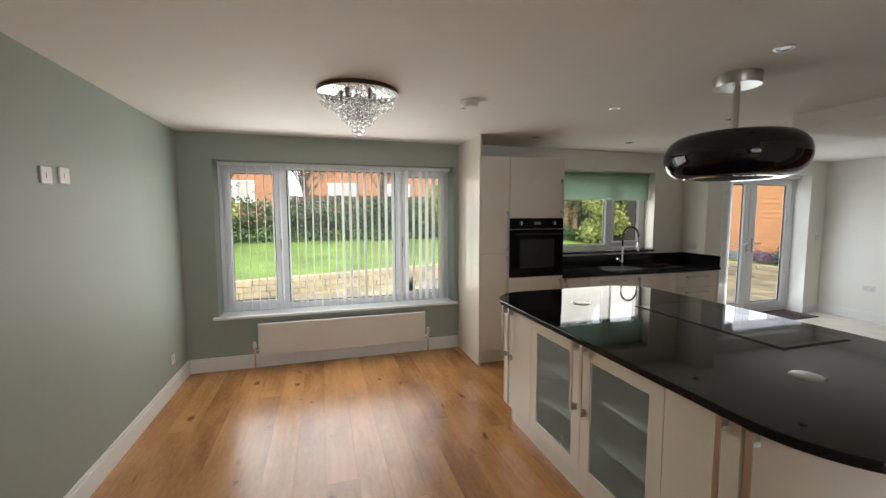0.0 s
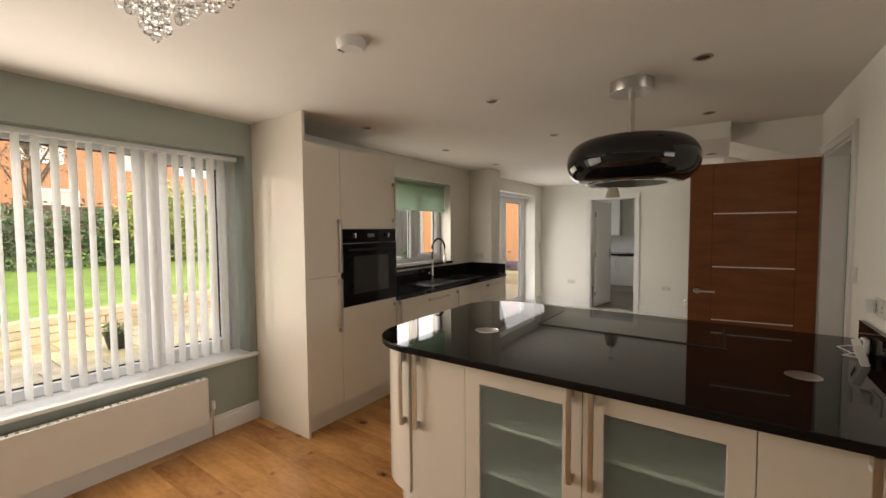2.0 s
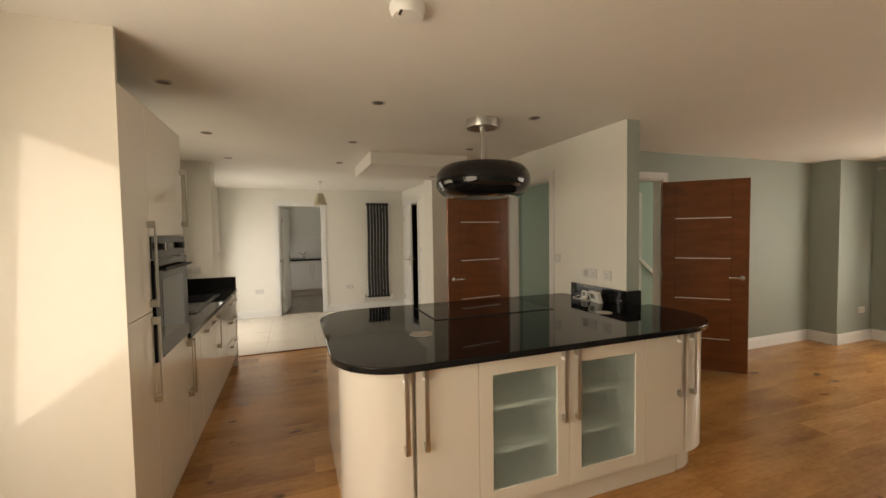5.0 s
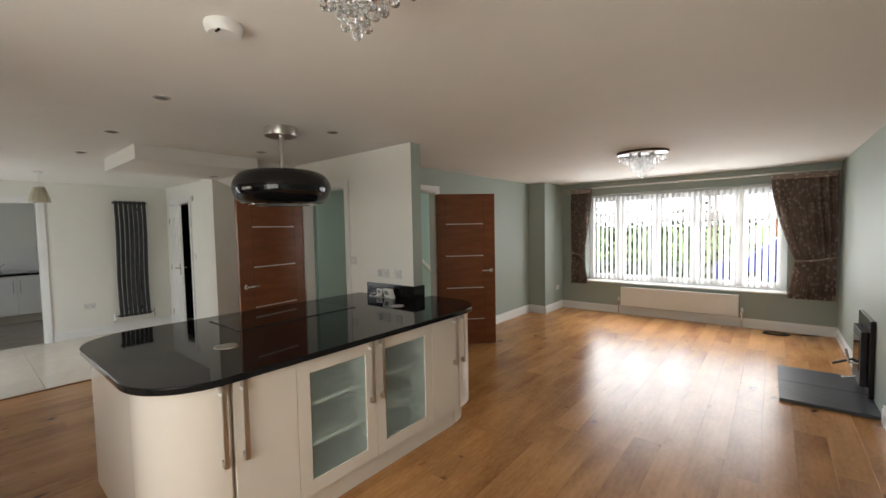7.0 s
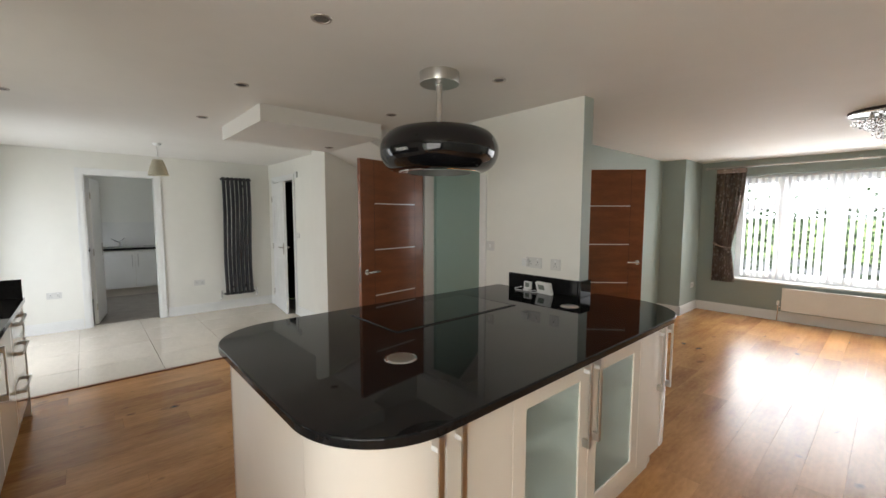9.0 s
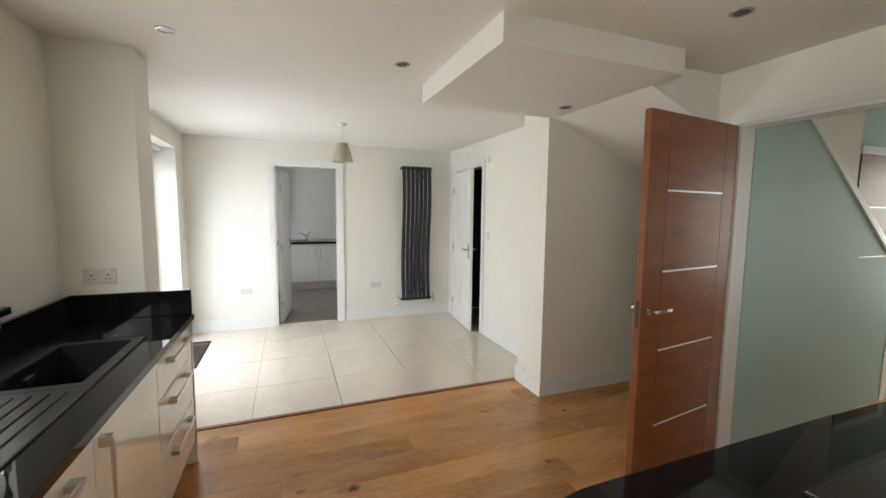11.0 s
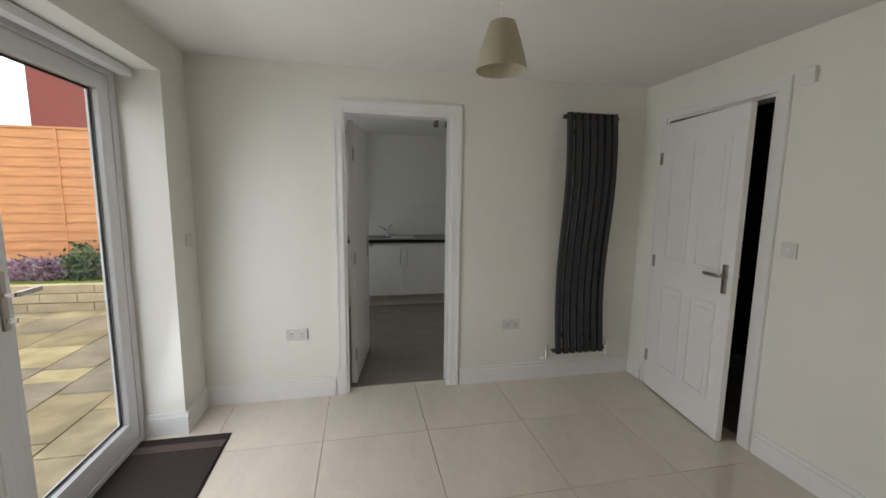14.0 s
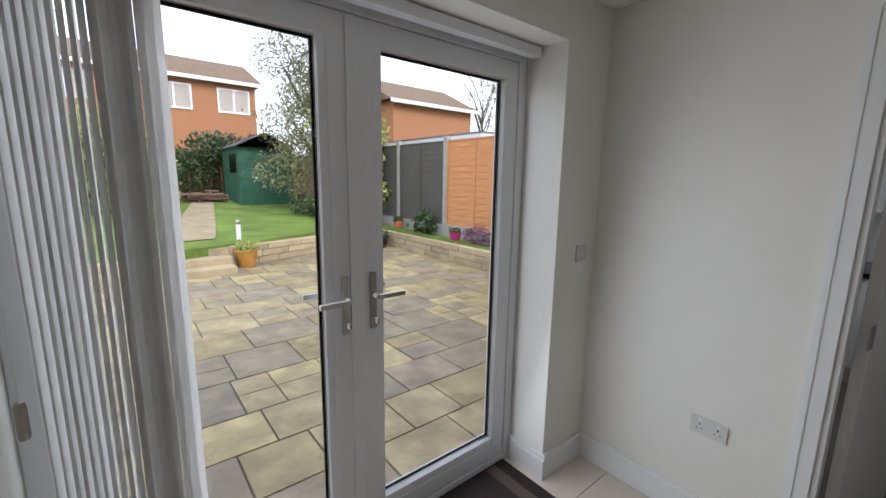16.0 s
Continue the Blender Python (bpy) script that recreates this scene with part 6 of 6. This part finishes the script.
# fence on the right boundary, panel by panel
FX = 11.95
fence = thing("boundary_fence", (FX, 9.0, 0.2), "timber panel fence between concrete posts", "fence")
ys = [4.74 + 2.0 * k for k in range(7)]
for k, y in enumerate(ys):
    part("post", boxes((FX - 0.06, FX + 0.06, y - 0.06, y + 0.06, 0.1, 2.55), bevel=0.01), CONC, fence, "grey concrete post")
    if k == len(ys) - 1:
        break
    grey = y > 10
    m_ = FENCEG if grey else FENCEO
    part("gravel_board", boxes((FX - 0.03, FX + 0.03, y + 0.06, y + 1.94, 0.2, 0.50), bevel=0.006), CONC, fence, "concrete gravel board")
    pnl = part("panel_frame", boxes((FX - 0.045, FX - 0.025, y + 0.07, y + 0.11, 0.5, 2.42), (FX - 0.045, FX - 0.025, y + 1.89, y + 1.93, 0.5, 2.42), (FX - 0.045, FX - 0.025, y + 0.98, y + 1.02, 0.5, 2.42), (FX - 0.03, FX + 0.03, y + 0.06, y + 1.94, 2.42, 2.45)), m_, fence, "weathered grey timber panel" if grey else "orange stained timber panel")
    for j in range(14):
        z = 0.5 + j * 0.137
        bm = bmesh.new()
        prev = None
        for i in range(11):
            yy = y + 0.06 + 1.88 * i / 10
            wob = 0.005 * math.sin(i * 1.1 + j * 2.3 + k)
            ring = [bm.verts.new(p) for p in ((FX - 0.024, yy, z + wob), (FX - 0.012, yy, z + 0.15 + wob), (FX - 0.004, yy, z + 0.15 + wob), (FX - 0.010, yy, z + wob))]
            if prev:
                for q in range(4):
                    bm.faces.new((prev[q], prev[(q + 1) % 4], ring[(q + 1) % 4], ring[q]))
            prev = ring
        part("slat", bm, m_, pnl)
bf = thing("back_fence", (8.0, 21.2, 0.6), "weathered brown close-board fence at the back", "fence")
for k in range(44):
    part("board", boxes((-2 + k * 0.36, -2 + k * 0.36 + 0.345, 21.18, 21.21, 0.6, 2.5 + 0.03 * math.sin(k * 1.7)), bevel=0.004), FENCEB, bf)
part("rail", boxes((-2, 13.8, 21.21, 21.26, 1.0, 1.08), (-2, 13.8, 21.21, 21.26, 2.0, 2.08)), FENCEB, bf)

# shed
sx0, sx1, sy0, sy1, sz = 9.0, 10.7, 17.6, 19.9, 0.62
shed = thing("garden_shed", (9.85, 18.7, sz), "green painted timber shed with a pitched felt roof", "shed")
for k in range(14):
    z = sz + k * 0.135
    part("front_board", boxes((sx0, sx1, sy0 - 0.012 - 0.002 * (k % 2), sy0 + 0.02, z + 0.003, z + 0.133), bevel=0.004), SHEDG, shed)
    part("side_board", boxes((sx0 - 0.012, sx0 + 0.02, sy0 + 0.02, sy1, z + 0.003, z + 0.133), bevel=0.004), SHEDG, shed)
part("core", boxes((sx0 + 0.02, sx1, sy0 + 0.02, sy1, sz, sz + 1.9)), SHEDG, shed)
bm = bmesh.new()
v = [bm.verts.new(p) for p in ((sx0 - 0.12, sy0 - 0.15, sz + 1.86), ((sx0 + sx1) / 2, sy0 - 0.15, sz + 2.35), (sx1 + 0.12, sy0 - 0.15, sz + 1.86), (sx0 - 0.12, sy1, sz + 1.86), ((sx0 + sx1) / 2, sy1, sz + 2.35), (sx1 + 0.12, sy1, sz + 1.86))]
for f in ((0, 1, 4, 3), (1, 2, 5, 4), (0, 2, 1), (3, 4, 5)):
    bm.faces.new([v[i] for i in f])
bmesh.ops.solidify(bm, geom=list(bm.faces), thickness=0.03)
part("roof", bm, FELT, shed, "grey felt roof")
part("gable", slab(bmesh.new(), [(sx0, 0), (sx1, 0), ((sx0 + sx1) / 2, 0.45)], 0, 0.02), SHEDG, shed).matrix_basis = shed.matrix_basis.inverted() @ Matrix.Translation((0, sy0 - 0.01, sz + 1.88)) @ pose(0, 0, 0, 90, 0, 0) @ shed.matrix_basis
w_ = part("window", boxes((sx0 - 0.03, sx0 - 0.012, sy0 + 0.25, sy0 + 1.15, sz + 1.05, sz + 1.65), bevel=0.004), GLOSSBLACK, shed, "dark shed window")
lp = thing("log_pile", (8.0, 18.6, 0.68), "loose pile of cut logs and branches", "log pile")
for k in range(34):
    bm = bmesh.new()
    c_ = Vector((8.0 + rt.uniform(-0.75, 0.75), 18.6 + rt.uniform(-0.3, 0.3), 0.72 + abs(rt.gauss(0, 0.16))))
    a = rt.uniform(0, 3.14)
    dv = Vector((math.cos(a), math.sin(a) * 0.6, rt.uniform(-0.15, 0.15))) * rt.uniform(0.2, 0.45)
    cyl(bm, c_ - dv, c_ + dv, rt.uniform(0.025, 0.06), seg=7)
    part("log", bm, LOG, lp)


def pot(name, at, r, h, material, label, leaf, n, seed):
    p = thing(name, at, label, "plant pot")
    bm = bmesh.new()
    lathe(bm, at, [(0, 0), (r * 0.7, 0), (r * 0.95, h * 0.6), (r, h * 0.86), (r * 1.08, h * 0.87), (r * 1.08, h), (r * 0.92, h), (r * 0.9, h * 0.88), (0, h * 0.86)], 20)
    part("pot", bm, material, p, smooth=True)
    cr = leaves("plant", [(at[0], at[1], at[2] + h * 1.15, r * 1.1, r * 1.1, h * 0.35)], n, 0.035, leaf, "", "", seed=seed)
    cr.parent = p
    cr.matrix_parent_inverse = p.matrix_basis.inverted()
    del cr["kind"]
    return p


pot("plant_pot", (7.72, 11.62, -0.15), 0.2, 0.34, POTY, "ochre glazed pot with a yellow-green plant", LEAF2, 350, 41)
pot("plant_pot", (4.9, 10.3, -0.15), 0.2, 0.32, TERRA, "terracotta pot with a small plant", LEAF, 300, 42)
pot("plant_pot", (11.62, 12.3, 0.22), 0.13, 0.24, TERRA, "small terracotta pot on the raised bed", LEAF, 200, 43)
pot("plant_pot", (11.62, 10.0, 0.22), 0.13, 0.2, MAGENTA, "bright magenta pot on the raised bed", LEAF, 120, 44)
pot("plant_pot", (10.95, 12.1, -0.15), 0.2, 0.3, GLOSSBLACK, "dark pot at the patio's corner", LEAF, 300, 45)
pot("plant_pot", (1.9, 8.6, -0.15), 0.16, 0.25, GLOSSBLACK, "dark pot by the low wall", LEAF, 150, 46)
leaves("heather_plant", [(11.63, 9.3, 0.40, 0.22, 0.35, 0.22), (11.63, 8.0, 0.38, 0.2, 0.5, 0.2), (11.65, 6.8, 0.36, 0.2, 0.4, 0.18)], 2600, 0.03, HEATHER, "purple heather spilling over the raised bed", "heather", seed=47)
leaves("bed_shrub", [(11.65, 11.2, 0.5, 0.25, 0.3, 0.3), (11.65, 7.4, 0.45, 0.2, 0.25, 0.3)], 1500, 0.045, LEAF, "small green shrub with red tips in the bed", "shrub", seed=48)
gp = thing("garden_light", (7.72, 12.15, 0.2), "short white garden bollard light by the steps", "bollard light")
bm = bmesh.new()
cyl(bm, (7.72, 12.15, 0.2), (7.72, 12.15, 0.62), 0.045, seg=14)
part("post", bm, UPVC, gp, smooth=True)
bm = bmesh.new()
lathe(bm, (7.72, 12.15, 0.62), [(0.05, 0), (0.055, 0.05), (0.02, 0.08), (0, 0.085)], 14)
part("cap", bm, STEEL, gp, smooth=True)


def house(name, x0, x1, y0, y1, z0, eaves, ridge, wins, label, brick=BRICKR, rz=0, gable="x"):
    """A brick house whose long front faces -y; wins: (x, z, w, h) on that front."""
    h = thing(name, ((x0 + x1) / 2, y0, z0), label, "house")
    part("wall", boxes((x0, x1, y0, y1, z0, eaves)), brick, h)
    bm = bmesh.new()
    ym = (y0 + y1) / 2
    o = 0.35
    v = [bm.verts.new(p) for p in ((x0 - o, y0 - o, eaves - 0.05), (x1 + o, y0 - o, eaves - 0.05), (x1 + o, ym, ridge), (x0 - o, ym, ridge), (x0 - o, y1 + o, eaves - 0.05), (x1 + o, y1 + o, eaves - 0.05))]
    for f in ((0, 1, 2, 3), (3, 2, 5, 4), (0, 3, 4), (1, 5, 2)):
        bm.faces.new([v[i] for i in f])
    part("roof", bm, ROOFT, h, "brown tiled pitched roof")
    part("fascia", boxes((x0 - o, x1 + o, y0 - o - 0.03, y0 - o, eaves - 0.2, eaves - 0.02)), UPVC, h, "white fascia and gutter")
    for x, z, w, hh in wins:
        bm = bmesh.new()
        sash(bm, x - w / 2, x + w / 2, y0 - 0.05, y0 + 0.02, z - hh / 2, z + hh / 2, 0.09)
        box(bm, x - 0.05, x + 0.05, y0 - 0.05, y0 + 0.02, z - hh / 2 + 0.09, z + hh / 2 - 0.09)
        wn_ = part("window", bm, UPVC, h, "white framed window")
        part("pane", boxes((x - w / 2 + 0.09, x + w / 2 - 0.09, y0 - 0.02, y0 - 0.01, z - hh / 2 + 0.09, z + hh / 2 - 0.09)), BLIND, wn_)
    return h


house("brick_house", -1.0, 12.1, 27.0, 34.0, 0.9, 6.3, 7.9, [(8.45, 5.3, 1.5, 1.2), (11.05, 5.3, 1.5, 1.2), (4.6, 5.3, 1.6, 1.2), (1.2, 5.3, 1.6, 1.2), (1.4, 2.9, 1.8, 1.3), (5.0, 2.9, 1.8, 1.3)], "orange brick two-storey house with a brown tiled roof")
house("brick_house", -19.0, -2.2, 26.0, 33.0, 0.9, 6.3, 8.6, [(-4.4, 5.1, 1.7, 1.25), (-7.6, 5.1, 1.7, 1.25), (-11.5, 5.1, 1.7, 1.25), (-4.6, 2.9, 2.0, 1.3), (-8.2, 2.9, 2.0, 1.3)], "orange brick two-storey terrace with white windows")
house("brick_house", 16.9, 22.1, 21.0, 27.0, 0.5, 5.4, 6.9, [], "orange brick house with a low brown roof")
house("neighbour_house", 16.0, 24.0, 3.4, 10.7, 0.0, 5.4, 7.8, [], "red tile-hung neighbouring house", REDB)
ext = thing("lean_to", (15.0, 14.0, 0.2), "low neighbouring extension with a white fascia", "extension")
part("wall", boxes((13.6, 18.0, 11.2, 15.6, 0.1, 2.55)), BRICKR, ext)
part("roof", boxes((13.3, 18.2, 11.0, 15.8, 2.72, 2.80)), FELT, ext)
part("fascia", boxes((13.28, 13.32, 11.0, 15.8, 2.55, 2.74), (13.32, 18.2, 10.96, 11.0, 2.55, 2.74)), UPVC, ext)

# ---- front of the house ----
solid("driveway", boxes((-8, 8, -10.5, -4.46, -0.25, -0.12)), CONC, "pale concrete front drive", "driveway", "structure")
solid("road", boxes((-60, 60, -17.5, -11.2, -0.25, -0.16)), mat("asphalt", (0.06, 0.06, 0.062), 0.9, vary=0.2, scale=6, bump=0.4, bscale=120), "grey asphalt road in front of the house", "road", "structure")
leaves("front_hedge", [(x, -10.6, 0.9, 0.7, 0.5, 1.35) for x in np.arange(0.2, 9.6, 0.8).tolist()], 9000, 0.07, LEAF, "green hedge beside the front drive", "hedge", seed=51)
car = thing("parked_car", (-1.4, -9.0, -0.12), "blue hatchback car parked on the drive", "car")
bm = slab(bmesh.new(), [(-2.0, 0.25), (2.0, 0.25), (2.02, 0.75), (1.35, 0.92), (0.75, 1.42), (-1.35, 1.45), (-1.95, 0.95)], -0.82, 0.82, 0.06)
bmesh.ops.transform(bm, matrix=Matrix.Translation((-1.4, -9.0, -0.12)) @ pose(0, 0, 0, 90, 0, 0), verts=bm.verts)
part("body", bm, BLUE, car, smooth=True)
part("side_window", boxes((-2.55, -0.75, -9.0 + 0.80, -9.0 + 0.835, 0.83, 1.2), bevel=0.01), GLOSSBLACK, car)
for x in (-2.7, -0.15):
    for y in (-9.80, -8.20):
        bm = bmesh.new()
        cyl(bm, (x, y - 0.1, 0.18), (x, y + 0.1, 0.18), 0.3, seg=24)
        wh = part("wheel", bm, RUBBER, car, smooth=True)
        bm = bmesh.new()
        cyl(bm, (x, y - 0.105, 0.18), (x, y + 0.105, 0.18), 0.19, seg=20)
        part("rim", bm, STEEL, wh, smooth=True)
house("brick_house", -14.0, -0.5, -34.0, -27.0, -0.2, 5.0, 7.4, [], "brick house across the road")


# ---- boards and tiles, piece by piece ----
def plank(name, w, l, h, material, bevel):
    return mesh_of(name, box(bmesh.new(), 0, w, 0, l, -h, 0, bevel), material)


rp = random.Random(11)
BW = 0.187
boards = {}
lens = (1.2, 1.5, 1.8, 2.1)
top = 4.55
x = -1.2
while x < 5.32:
    low = 0.96 if x > 4.99 else -1.32 if x > 3.93 else -3.36 if x > 3.05 else -4.16
    y = -4.14 - rp.uniform(0, 1.0)
    while y < top:
        full = rp.choice(lens)
        y0, y1 = max(y, low), min(y + full, top)
        if y1 - y0 > 0.03:
            l = round(y1 - y0, 3)
            if l not in boards:
                boards[l] = plank("floor_board", BW - 0.0005, l - 0.0005, 0.012, OAK, 0.0005)
            ob = new("floor_board", boards[l])
            ob.parent = floor
            ob.location = (x, y0, 0)
        y += full
    x += BW
tw = 0.655
for i in range(-1, 5):
    for j in range(-1, 7):
        x0, y0 = 5.945 + (i - 1) * tw, 2.31 + (j - 2) * tw
        a0, a1, b0, b1 = max(x0, 5.366), min(x0 + tw, 7.95), max(y0, 1.0), min(y0 + tw, 4.70)
        if a1 - a0 < 0.02 or b1 - b0 < 0.02:
            continue
        ob = new("floor_tile", mesh_of("floor_tile", box(bmesh.new(), 0, a1 - a0 - 0.003, 0, b1 - b0 - 0.003, -0.011, 0, 0.0008), TILE))
        ob.parent = floor
        ob.location = (a0, b0, 0)
